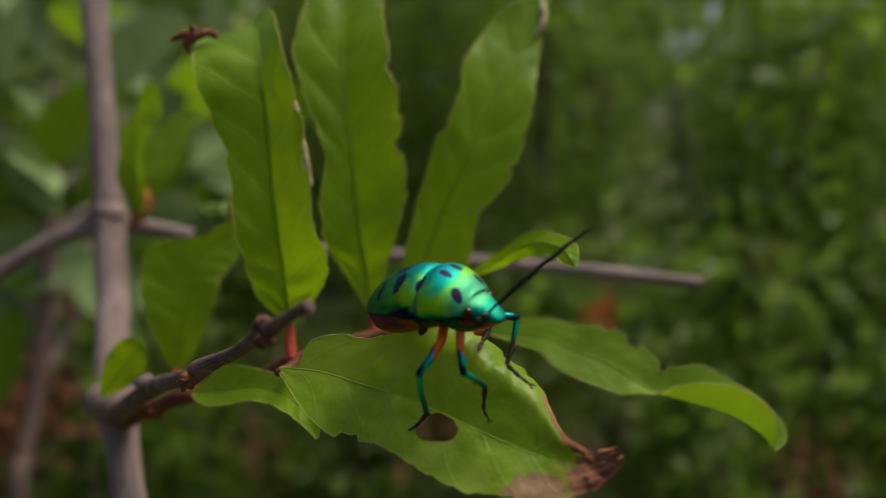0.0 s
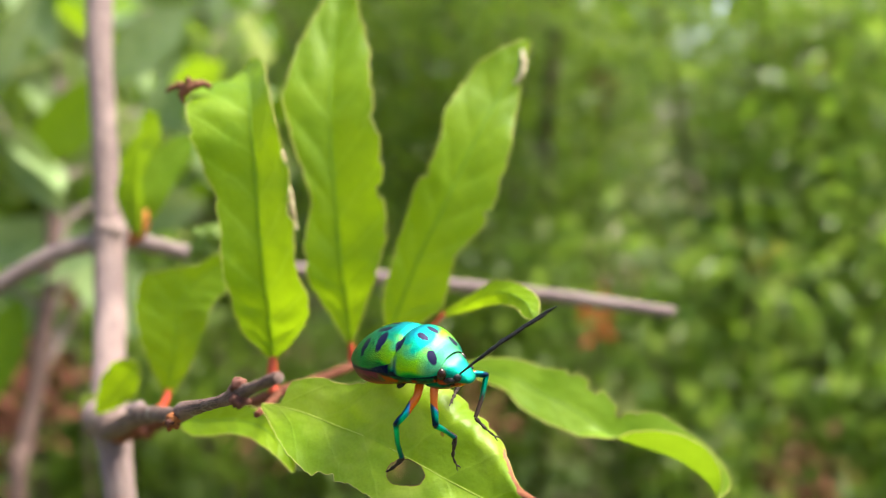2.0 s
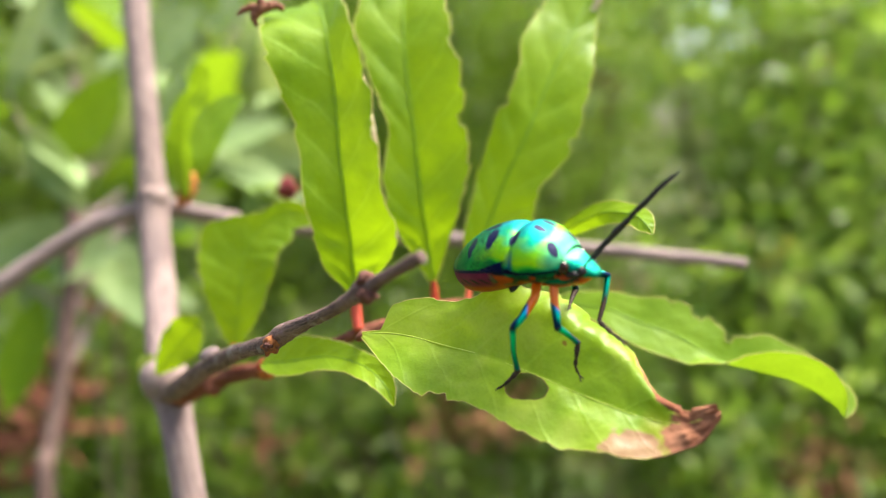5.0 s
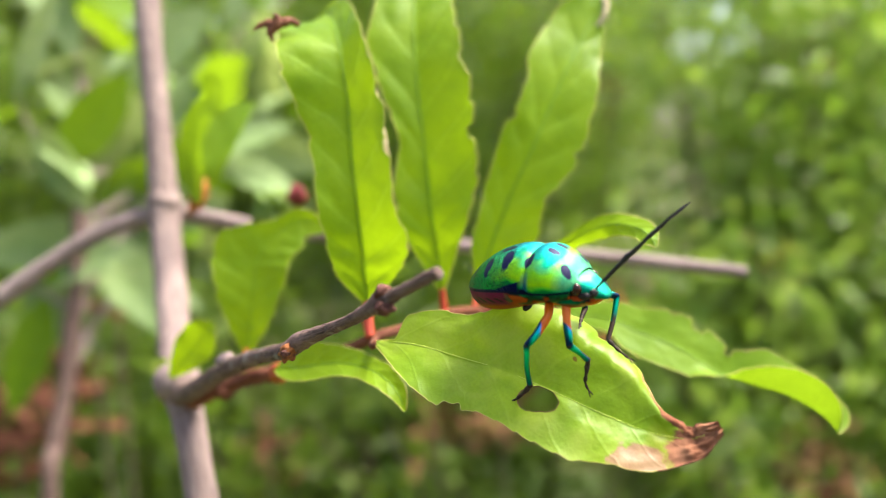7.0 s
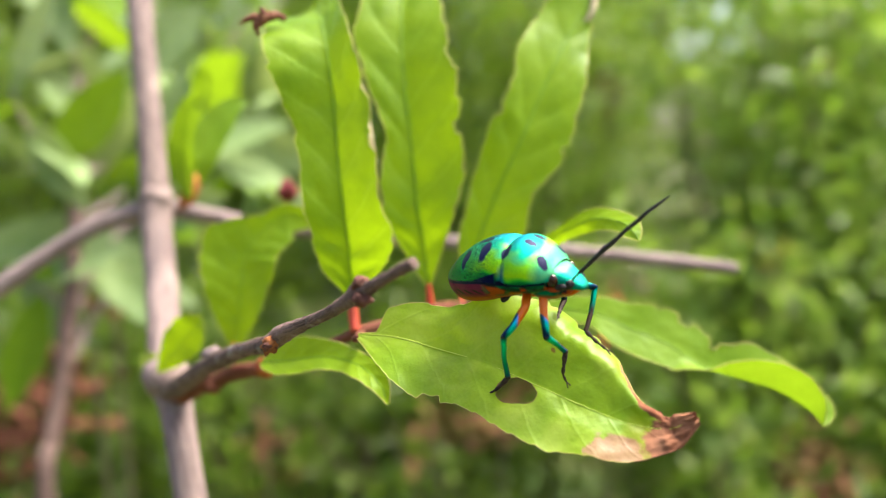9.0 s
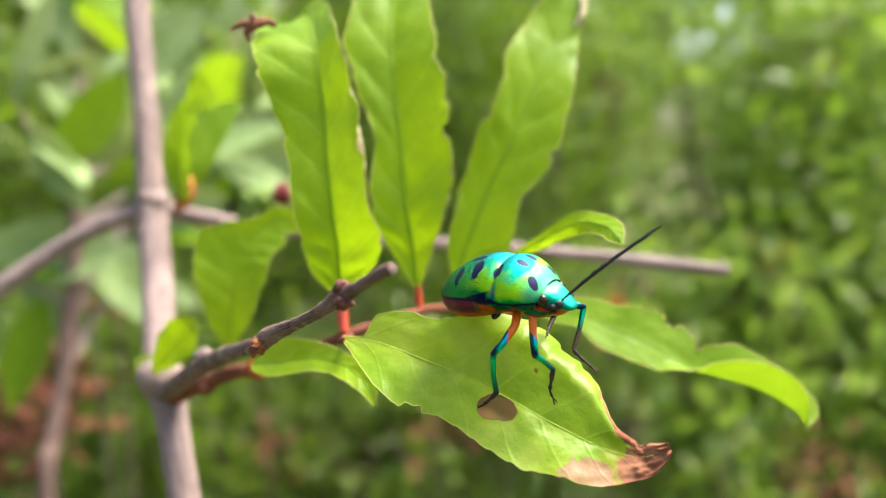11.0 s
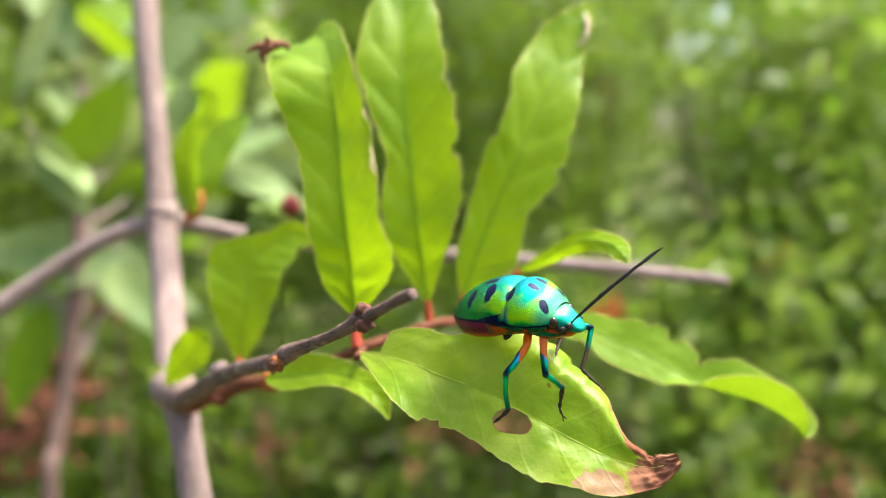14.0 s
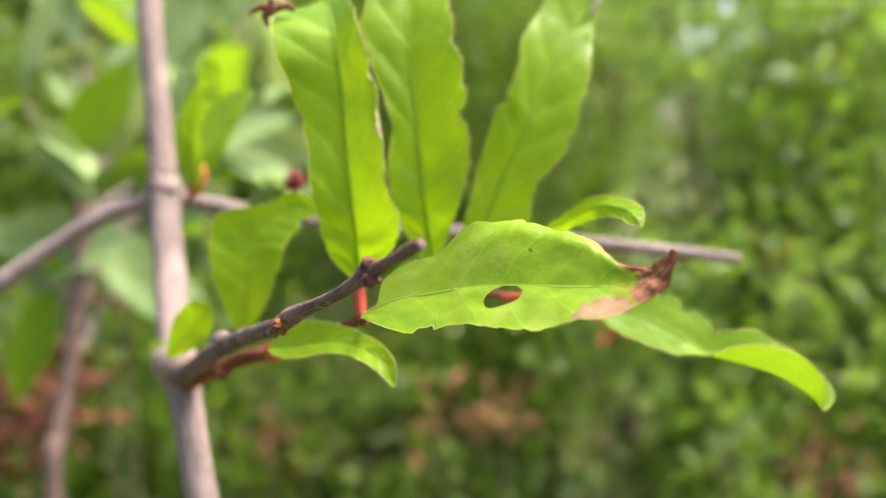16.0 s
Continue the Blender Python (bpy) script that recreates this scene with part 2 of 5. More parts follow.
def tube(points, steps=40, sides=10, rough=0.0, seed=0.0, bm=None, caps=True):
    """A round limb through points of x, y, z, radius in millimetres, knobbly by rough."""
    bm = bm or bmesh.new()
    uv = bm.loops.layers.uv.verify()
    rings, up, run, last = [], Vector((0.31, 0.2, 0.93)), [0.0], None
    for k in range(steps + 1):
        s = k / steps
        q = spline(points, s)
        a, b = spline(points, min(s + 0.01, 1)), spline(points, max(s - 0.01, 0))
        way = Vector(a[:3] - b[:3]).normalized()
        side = way.cross(up)
        side = side.normalized() if side.length > 1e-4 else way.orthogonal().normalized()
        up = side.cross(way).normalized()
        if last is not None:
            run.append(run[-1] + (Vector(q[:3]) - last).length)
        last = Vector(q[:3])
        ring = []
        for j in range(sides):
            t = 2 * math.pi * j / sides
            d = side * math.cos(t) + up * math.sin(t)
            r = max(q[3], 0.01)
            c = Vector(q[:3])
            if rough:
                r *= 1 + rough * (noise.noise((c + d * r) / (2.2 * max(r, 0.3)) + Vector((seed, 0, 0))) + 0.45 * noise.noise((c + d * r) / (0.6 * max(r, 0.3)) + Vector((seed, 5, 0))))
            ring.append(bm.verts.new((c + d * r) * 0.001))
        rings.append(ring)
    for k, (a, b) in enumerate(zip(rings, rings[1:])):
        for j in range(sides):
            f = bm.faces.new((a[j], a[(j + 1) % sides], b[(j + 1) % sides], b[j]))
            for loop, (u, v) in zip(f.loops, ((run[k], j), (run[k], j + 1), (run[k + 1], j + 1), (run[k + 1], j))):
                loop[uv].uv = (u * 0.001, v / sides)
    if caps:
        for ring, q in ((rings[0], points[0]), (rings[-1], points[-1])):
            tip = bm.verts.new(sum((v.co for v in ring), Vector()) / sides)
            for j in range(sides):
                bm.faces.new((ring[j], ring[(j + 1) % sides], tip))
    return bm


def blob(at, size, bm=None, rough=0.0, seed=0.0, turn=None, cuts=2):
    """A rounded lump, in millimetres."""
    bm = bm or bmesh.new()
    made = bmesh.ops.create_icosphere(bm, subdivisions=cuts, radius=1.0)["verts"]
    for v in made:
        d = v.co.copy()
        k = 1 + rough * noise.noise(d * 2.0 + Vector((seed, 0, 0)))
        p = Vector((d.x * size[0], d.y * size[1], d.z * size[2])) * k
        if turn:
            p = turn @ p
        v.co = (p + Vector(at)) * 0.001
    return bm


def leaf_sheet(stations, facing, fold=0.2, fold_far=None, wave=0.5, ragged=0.05, bites=(), hole=None, seed=0.0, nu=110, nv=9, crumple=0.0, teeth=0.035, quilt=0.0, roll_far=0.0, veins=9.0, keel=(), swell=0.0):
    """A leaf blade along its midrib. stations: x, y, z and the half widths to either side, millimetres. Returns the blade,
    its rib line and its rim line. bites: side, place, length and depth of eaten notches; hole: side and height of an eaten hole's middle;
    keel: place and degrees by which one half folds up along it."""
    bm = bmesh.new()
    uv = bm.loops.layers.uv.new("UVMap")
    n0 = Vector(facing).normalized()
    grid, rib, rims = [], [], ([], [])
    for k in range(nu + 1):
        s = k / nu
        q = spline(stations, s)
        way = Vector(spline(stations, min(s + 0.012, 1))[:3] - spline(stations, max(s - 0.012, 0))[:3]).normalized()
        side = way.cross(n0).normalized()
        up = side.cross(way).normalized()
        c, row = Vector(q[:3]), []
        for j in range(-nv, nv + 1):
            v = j / nv
            w = max(q[4] if v > 0 else q[3], 0.05)
            which = 1 if v > 0 else -1
            w *= 1 + ragged * (noise.noise(Vector((s * 13, which * 7.3, seed))) + 0.6 * noise.noise(Vector((s * 37, which * 3.1, seed + 9))))
            tooth = (s * (15 + 3 * which) + 0.4 * noise.noise(Vector((s * 6, which, seed + 1)))) % 1.0
            w *= 1 + teeth * (tooth - 0.5) * min(1, 6 * s * (1 - s))
            for b_side, at, length, deep in bites:
                if b_side == which:
                    x = abs(s - at) / length
                    w *= 1 - deep * max(0.0, min(1.0, 1.6 - 1.6 * x**3))
            bend = fold if which > 0 else fold_far if fold_far is not None else fold
            ang = math.atan(bend)
            if keel and which > 0:
                ang = radians(float(np.interp(s, [a for a, _ in keel], [b for _, b in keel])))
            lift = abs(v) * w * math.sin(ang) + wave * abs(v) ** 1.5 * (noise.noise(Vector((s * 4.5, which * 2.0, seed + 3)))) * 1.6
            lift += 0.16 * wave * noise.noise(Vector((s * 16, v * 3, seed + 5)))
            if quilt:
                ridge = abs((s * veins - abs(v) * 1.1 + 0.15 * noise.noise(Vector((s * 9, v * 2, seed + 4)))) % 1.0 - 0.5)
                lift += quilt * math.sin(math.pi * min(1, abs(v) * 0.9)) * (1 - (1 - 2 * ridge) ** 2 - 0.5)
            if roll_far and v < 0:
                lift -= roll_far * w * max(0.0, -v - 0.55) ** 2 * min(1, max(0, (s - 0.3) / 0.2))
            if swell:
                lift += swell * (noise.noise(Vector((s * 7, v * 1.3, seed + 11))) + 0.5 * noise.noise(Vector((s * 17, v * 3.0, seed + 12))) + (0.22 * max(0.0, -v) * noise.noise(Vector((s * 34, v * 4.5, seed + 13))))) * min(1, 5 * s)
            if crumple and s > 0.8:
                k2 = crumple * min(1, (s - 0.8) / 0.1)
                lift += k2 * (noise.noise(Vector((s * 26, v * 2.2, seed + 7))) + 0.5 * noise.noise(Vector((s * 60, v * 5, seed + 8))))
            row.append((c + side * (w * v) * math.cos(ang) + up * lift, s, v))
        grid.append(row)
        rib.append((*(c + up * 0.05), 0.11 * (1 - 0.7 * s) + 0.03))
        rims[0].append(row[0][0])
        rims[1].append(row[-1][0])
    if hole:
        for row in grid:
            for j, (p, s, v) in enumerate(row):
                # a level lens, blunt above and drawn out to one lower corner
                a = p.x - hole[0]
                b = p.z - hole[1] - 0.2 + 0.11 * (a * a if a < 0 else 0.5 * a * a)
                row[j] = (p, s, v, (abs(a - 0.1) / 1.95) ** 2.5 + (abs(b) / 1.0) ** 2.5)
    verts = [[bm.verts.new(cell[0] * 0.001) for cell in row] for row in grid]
    for k in range(nu):
        for j in range(2 * nv):
            cells = (grid[k][j], grid[k + 1][j], grid[k + 1][j + 1], grid[k][j + 1])
            if hole and min(c[3] for c in cells) < 1.0:
                continue
            f = bm.faces.new((verts[k][j], verts[k + 1][j], verts[k + 1][j + 1], verts[k][j + 1]))
            for loop, cell in zip(f.loops, cells):
                loop[uv].uv = (cell[1], cell[2])
    bmesh.ops.delete(bm, geom=[v for v in bm.verts if not v.link_faces], context="VERTS")
    if hole:
        # smooth the eaten edge
        inner = [v for v in bm.verts if v.is_boundary and math.hypot(v.co.x * 1000 - hole[0], v.co.z * 1000 - hole[1]) < 3.3]
        for _ in range(6):
            bmesh.ops.smooth_vert(bm, verts=inner, factor=0.5, use_axis_x=True, use_axis_y=True, use_axis_z=True)
    eaten = []
    if hole:
        mid = sum((v.co for v in inner), Vector()) / len(inner)
        a = (inner[0].co - mid).normalized()
        b = n0.cross(a).normalized()
        eaten = [v.co * 1000 for v in sorted(inner, key=lambda v: math.atan2((v.co - mid).dot(b), (v.co - mid).dot(a)))]
    return bm, rib, rims, eaten


def leaf(parent, stations, facing, material=None, base=None, petiole=None, rim=True, rim_dead=1.0, label="", rib_size=1.0, rib_material=None, rim_size=1.0, **shape):
    """A leaf under its plant: blade with midrib, margin and petiole. base: the joint about which it can turn."""
    base = Vector(base or (0, 0, 0))
    moved = [(x - base.x, y - base.y, z - base.z, a, b) for x, y, z, a, b in stations]
    if shape.get("hole"):
        shape["hole"] = (shape["hole"][0] - base.x, shape["hole"][1] - base.z)
    bm, rib, rims, eaten = leaf_sheet(moved, facing, **shape)
    ob = part("leaf", bm, material or M_LEAF, parent, label)
    ob.location = base * 0.001
    part("midrib", tube([(x, y, z, r * rib_size) for x, y, z, r in rib[: int(len(rib) * 0.93)]], 40, 6), rib_material or M_RIB, ob)
    if rim:
        for line in rims:
            cut = int(len(line) * rim_dead)
            part("leaf_margin", tube([(*p, 0.045 * rim_size) for p in line[:cut]], cut * 2, 4, caps=False), M_MARGIN, ob)
            if cut < len(line) - 2:
                part("leaf_margin", tube([(*p, 0.06) for p in line[cut - 1:]], (len(line) - cut) * 2, 4, caps=False), M_DEAD, ob)
    if eaten:
        part("hole_rim", tube([(*p, 0.035) for p in eaten + eaten[:1]], len(eaten) * 2, 5, 0.5, 4.0, caps=False), M_DEAD, ob, "thin brown dried rim of the hole")
    if petiole:
        part("petiole", tube([(x - base.x, y - base.y, z - base.z, r) for x, y, z, r in petiole], 14, 8), M_PETIOLE, ob, "red petiole")
    return ob


# ---- the shrub that carries the beetle-like bug ----
LEAF_1 = [(-18.8, 129.0, -10.3, 0.5, 0.5), (-19.1, 128.0, -5.8, 4.0, 5.4), (-19.4, 127.0, -1.3, 5.4, 7.9), (-20.1, 126.0, 4.9, 5.9, 6.8), (-20.9, 126.0, 12.5, 6.1, 6.4), (-21.4, 126.0, 20.0, 7.5, 6.1), (-22.3, 126.4, 27.1, 9.6, 4.8), (-23.6, 129.5, 33.2, 9.3, 4.2), (-25.6, 137.0, 38.4, 7.6, 3.6), (-28.6, 147.0, 41.8, 0.6, 0.6)]
LEAF_2 = [(-6.9, 137.0, -8.5, 0.5, 0.5), (-7.6, 137.0, -2.2, 3.5, 3.5), (-8.5, 136.0, 3.5, 5.6, 6.3), (-9.2, 136.0, 10.2, 5.6, 8.5), (-10.0, 136.0, 17.9, 4.3, 8.7), (-11.0, 137.0, 26.7, 6.4, 8.9), (-11.5, 139.0, 35.9, 7.8, 7.5), (-11.5, 143.0, 46.1, 5.1, 6.3), (-10.6, 146.0, 54.3, 2.7, 3.1), (-9.5, 148.0, 60.3, 0.3, 0.3)]
LEAF_3 = [(-0.3, 142.0, -7.8, 0.6, 0.6), (1.7, 142.0, -1.3, 3.5, 6.6), (3.8, 142.0, 4.2, 4.1, 7.2), (5.8, 142.0, 9.2, 5.0, 6.0), (9.3, 142.0, 16.5, 6.3, 8.0), (12.1, 143.0, 22.9, 5.6, 7.9), (15.9, 145.0, 31.2, 7.2, 5.9), (19.5, 148.0, 38.1, 6.9, 3.7), (22.9, 150.0, 44.1, 5.0, 1.5), (24.8, 152.0, 49.0, 0.6, 0.6)]
LEAF_S = [(9.6, 139.0, -3.1, 0.5, 0.5), (13.7, 134.0, -0.8, 1.4, 1.2), (16.2, 127.0, 1.1, 2.4, 1.7), (18.7, 120.0, 2.2, 2.2, 1.9), (21.1, 114.0, 1.4, 2.0, 1.5), (21.9, 111.0, 0.1, 1.3, 1.3), (22.5, 110.0, -1.2, 0.2, 0.2)]
LEAF_B = [(12.5, 136.0, -12.0, 0.6, 0.6), (17.2, 135.0, -12.4, 2.5, 2.1), (21.5, 133.0, -13.1, 3.4, 2.8), (24.8, 131.5, -14.7, 4.3, 4.1), (28.1, 130.0, -16.0, 5.5, 4.4), (31.5, 129.0, -17.5, 5.7, 4.2), (34.3, 128.0, -19.4, 5.2, 3.4), (36.9, 127.0, -21.1, 4.5, 2.3), (39.9, 126.5, -22.1, 4.9, 2.9), (43.2, 126.0, -23.0, 6.3, 4.6), (46.6, 125.5, -24.0, 5.4, 5.1), (49.5, 125.0, -25.4, 4.9, 4.8), (51.8, 124.0, -27.0, 4.0, 4.0), (53.0, 123.0, -28.4, 3.1, 2.4), (53.3, 122.0, -29.4, 0.2, 0.2)]
LEAF_L = [(-43.7, 152.0, -21.2, 0.5, 0.5), (-43.4, 152.0, -17.4, 3.2, 2.7), (-42.8, 152.0, -11.8, 6.0, 4.9), (-42.4, 152.5, -6.5, 7.6, 6.3), (-41.5, 153.0, -2.2, 8.8, 6.2), (-38.5, 154.0, 1.9, 2.8, 5.8), (-33.8, 155.0, 4.5, 2.2, 4.6), (-29.0, 156.0, 2.7, 0.6, 0.8)]
LEAF_C = [(-33.3, 128.0, -20.3, 0.5, 0.5), (-28.9, 124.0, -19.6, 3.6, 2.8), (-22.2, 120.0, -18.4, 2.6, 2.6), (-16.8, 116.0, -19.0, 2.0, 2.4), (-13.4, 113.0, -21.2, 1.5, 1.6), (-12.0, 112.0, -24.0, 0.2, 0.2)]
LEAF_F = [(-60.3, 158.0, -26.4, 0.4, 0.4), (-57.7, 157.0, -23.2, 2.4, 2.7), (-54.9, 156.0, -20.0, 3.8, 4.0), (-52.3, 155.0, -16.9, 3.1, 2.9), (-51.0, 155.0, -15.5, 0.4, 0.4)]
LEAF_P = [(-61.9, 162.0, -23.9, 0.5, 0.5), (-63.6, 162.0, -24.8, 1.8, 1.8), (-65.5, 162.0, -27.0, 0.3, 0.3)]
LEAF_U = [(-64.6, 190.0, 9.8, 0.8, 0.8), (-65.2, 189.0, 17.7, 3.7, 2.7), (-64.7, 187.0, 24.1, 3.2, 2.6), (-63.1, 185.0, 29.7, 2.6, 3.9), (-60.1, 183.0, 33.2, 1.8, 4.4), (-59.0, 181.0, 36.6, 2.0, 2.8), (-60.0, 180.0, 38.1, 0.5, 0.5)]
LEAF_V = [(-65.6, 194.0, 11.4, 0.5, 0.5), (-62.8, 194.0, 18.2, 3.6, 3.3), (-60.4, 196.0, 26.0, 4.4, 3.9), (-57.0, 198.0, 31.8, 3.4, 2.8), (-53.3, 200.0, 35.4, 0.4, 0.4)]
LEAF_A = [(-15.5, 104.8, -13.5, 0.5, 0.5), (-10.2, 101.5, -13.6, 4.5, 4.6), (-4.7, 98.4, -14.8, 5.6, 7.1), (0.0, 95.9, -15.9, 9.2, 6.1), (4.6, 93.3, -17.5, 11.1, 6.8), (9.1, 91.0, -19.3, 9.9, 6.8), (13.6, 89.0, -21.0, 6.9, 5.4), (17.0, 88.0, -22.0, 3.0, 4.3), (20.3, 86.8, -22.1, 1.9, 2.4), (22.8, 85.7, -20.6, 0.7, 0.8)]
STEM = [(-91.0, 226.0, 86.0, 3.9), (-88.7, 222.0, 74.4, 3.8), (-85.6, 216.0, 57.1, 3.4), (-81.5, 210.0, 34.7, 3.3), (-78.2, 205.0, 15.0, 3.7), (-77.0, 203.0, 7.7, 4.1), (-75.6, 200.0, 1.9, 3.8), (-70.6, 189.0, -11.6, 3.7), (-64.6, 174.0, -23.0, 3.7), (-60.3, 165.0, -30.0, 4.0), (-58.1, 162.0, -35.2, 3.3), (-55.7, 158.0, -41.1, 3.1), (-53.4, 155.0, -49.0, 3.1), (-51.5, 153.0, -57.0, 3.1)]
TWIG = [(-59.8, 162.0, -30.9, 2.05), (-53.0, 150.0, -27.3, 1.82), (-42.6, 133.0, -21.3, 1.54), (-34.9, 120.0, -17.7, 1.20), (-27.7, 107.0, -14.9, 1.13), (-25.1, 103.0, -13.3, 1.19), (-22.3, 99.0, -11.9, 0.89), (-18.1, 93.0, -10.0, 0.73), (-14.5, 86.0, -7.9, 0.81), (-13.1, 84.0, -7.0, 1.19), (-12.0, 82.5, -6.4, 0.74), (-9.7, 79.0, -5.1, 0.58), (-8.1, 77.0, -4.2, 0.65), (-7.1, 76.0, -3.8, 0.60)]
STUB = [(-58.4, 162.0, -32.0, 2.0), (-50.4, 154.0, -28.4, 1.6), (-43.3, 147.0, -25.3, 1.35), (-38.0, 142.0, -23.5, 1.3), (-35.6, 140.0, -23.0, 1.5)]
SHOOT = [(-38.3, 143.0, -24.1, 0.80), (-29.7, 134.0, -20.4, 0.85), (-22.1, 129.5, -17.5, 0.88), (-18.2, 128.0, -15.7, 0.95), (-13.1, 130.5, -14.2, 0.85), (-8.7, 135.0, -13.1, 0.85), (-5.4, 138.0, -12.3, 0.85), (-1.2, 140.0, -12.2, 0.85), (4.8, 141.0, -12.6, 0.70), (8.0, 140.0, -13.0, 0.55)]
BRANCH = [(-125.6, 200.0, -18.4, 2.11), (-115.4, 202.0, -11.4, 2.56), (-104.9, 204.0, -3.4, 2.30), (-91.3, 206.0, 4.7, 2.32), (-77.5, 208.0, 8.5, 2.64), (-65.8, 208.0, 6.7, 2.20), (-53.8, 207.0, 4.6, 1.90), (-33.1, 205.0, 1.9, 1.73), (-12.9, 203.0, 0.4, 1.72), (9.8, 200.0, -1.4, 1.69), (30.5, 198.0, -3.0, 1.67), (50.9, 196.0, -5.1, 1.66), (66.9, 194.0, -7.0, 1.37)]
BGSTEM = [(-216.4, 470.0, 96.7, 4.98), (-204.7, 440.0, 43.8, 5.59), (-198.8, 420.0, -17.6, 5.34), (-199.1, 416.0, -40.9, 6.46), (-197.8, 405.0, -74.2, 5.72), (-197.9, 395.0, -97.5, 6.13), (-192.9, 380.0, -136.7, 6.44)]
DRY_RIM = [(-19.4, 127.0, 28.0, 0.27), (-18.9, 127.0, 25.5, 0.45), (-17.6, 128.0, 23.4, 0.63), (-17.4, 128.0, 20.7, 0.36), (-16.3, 128.0, 17.4, 0.45), (-15.8, 128.0, 14.4, 0.54), (-15.1, 128.0, 11.3, 0.27)]
DRY_CURL = [(23.5, 151.0, 46.9, 0.43), (23.9, 150.0, 44.1, 0.74), (23.1, 149.0, 41.3, 0.63), (21.0, 149.0, 39.2, 0.31)]

shrub = thing("pomegranate_shrub", "young pomegranate shrub with pinkish bark and toothed bright green leaves", "shrub", HOME)
part("stem", tube(STEM + [(-48, 151, -82, 3.2), (-45, 150, -110, 3.4), (-40, 149, -180, 3.7), (-32, 150, -330, 4.3), (-18, 165, -600, 5), (-16, 190, -1030, 6.0)], 240, 16, 0.06, 1.0), M_STEM, shrub, "pinkish grey bark stem")
part("side_branch", tube(BRANCH, 120, 12, 0.12, 2.0), M_BRANCH, shrub, "thin grey bare branch")
part("twig", tube(TWIG, 320, 24, 0.17, 3.0), M_TWIG, shrub, "dark brown rough twig with a snapped end")
part("twig_stub", tube(STUB, 40, 12, 0.25, 4.0), M_SHOOT, shrub, "short reddish brown stub")
part("shoot", tube(SHOOT, 80, 10, 0.10, 5.0), M_SHOOT, shrub, "slender red-brown shoot")
part("bud", blob((-12.9, 83.2, -6.0), (0.95, 0.9, 0.8), rough=0.45, seed=2, cuts=3), M_KNOB, shrub)
part("bud", blob((-12.7, 82.7, -7.5), (1.0, 0.9, 0.85), rough=0.45, seed=5, cuts=3), M_KNOB, shrub)
part("branch_scar", blob((-26.6, 102.6, -14.6), (1.1, 0.75, 1.1), rough=0.55, seed=3, cuts=3), M_SCAR_DARK, shrub, "orange broken scar")
part("scar_core", blob((-26.7, 101.95, -14.7), (0.5, 0.3, 0.5), rough=0.9, seed=8, cuts=3), M_KNOB, shrub)
part("bud", blob((-42.2, 131.8, -19.6), (1.7, 1.4, 1.4), rough=0.4, seed=12), M_STEM, shrub)
part("stem_knot", blob((-77.2, 203.5, 10.5), (4.4, 4.1, 4.2), rough=0.3, seed=7), M_STEM, shrub)
part("stem_knot", blob((-60.6, 162.5, -28.0), (4.6, 4.0, 4.4), rough=0.3, seed=9), M_STEM, shrub)
part("stub_end", blob((-35.2, 139.5, -22.9), (1.7, 1.4, 1.8), rough=0.4, seed=4), M_SCAR, shrub, "orange cut end")
part("bud", blob((-47.0, 149.4, -28.0), (1.6, 1.2, 1.3), rough=0.4, seed=14), M_SHOOT, shrub)
part("leaf_bud", blob((-65.2, 192.0, 11.6), (2.2, 1.8, 4.6), rough=0.4, seed=15, turn=Matrix.Rotation(radians(18), 3, "Y")), M_SCAR, shrub, "orange-red bud")
part("leaf_bud", blob((-40.4, 186.0, 11.4), (2.0, 1.8, 2.4), rough=0.7, seed=16, cuts=3), M_BUD, shrub, "dark red bud")
for k, (x, z, r) in enumerate(((-48.5, 7.4, 3.0), (-45.2, 9.2, 2.8), (-46.0, 5.4, 2.8))):
    part("leaf_bud", blob((x, 188.0, z), (r, r * 0.7, r * 1.2), rough=0.8, seed=30 + k, cuts=3), M_LEAF_SOFT, shrub, "pale green downy bud")

leaf(shrub, LEAF_1, (-0.1, -0.99, 0.1), M_LEAF_BIG, fold=0.34, wave=1.2, ragged=0.06, teeth=0.06, seed=1.0, rim_size=1.5, rib_size=1.6, quilt=0.4,
     bites=[(1, 0.60, 0.02, 0.10), (1, 0.47, 0.02, 0.08)], petiole=[(-18.2, 127, -15.4, 0.8), (-18.7, 128.5, -12.5, 0.9), (-18.8, 129, -9.8, 0.65)])
leaf(shrub, LEAF_2, (0, -1, 0.05), M_LEAF_BIG, fold=0.2, wave=1.1, quilt=0.4, ragged=0.07, teeth=0.07, seed=2.0, rim_size=1.8, rib_size=1.5,
     bites=[(1, 0.435, 0.014, 0.13), (1, 0.60, 0.02, 0.1), ], petiole=[(-6.4, 137.4, -12.4, 0.7), (-6.6, 137.4, -10.6, 0.72), (-6.8, 137, -8.2, 0.5)])
leaf(shrub, LEAF_3, (0, -1, 0.05), M_LEAF_BIG, fold=0.2, wave=0.7, quilt=0.4, ragged=0.07, teeth=0.06, seed=3.0, rim_size=1.8, rib_size=1.7,
     bites=[(1, 0.47, 0.014, 0.10), (-1, 0.50, 0.02, 0.10), (1, 0.86, 0.03, 0.3)], petiole=[(-1.2, 140.2, -12.2, 0.6), (-0.8, 141.5, -10.0, 0.6), (-0.1, 142, -7.6, 0.5)])
leaf(shrub, LEAF_S, (-0.1, -0.97, 0.24), fold=-0.25, wave=0.25, ragged=0.03, rim_size=1.5, seed=4.0, petiole=[(0.5, 140.5, -12.2, 0.5), (5.2, 139.8, -8.0, 0.5), (9.6, 139, -3.0, 0.45)])
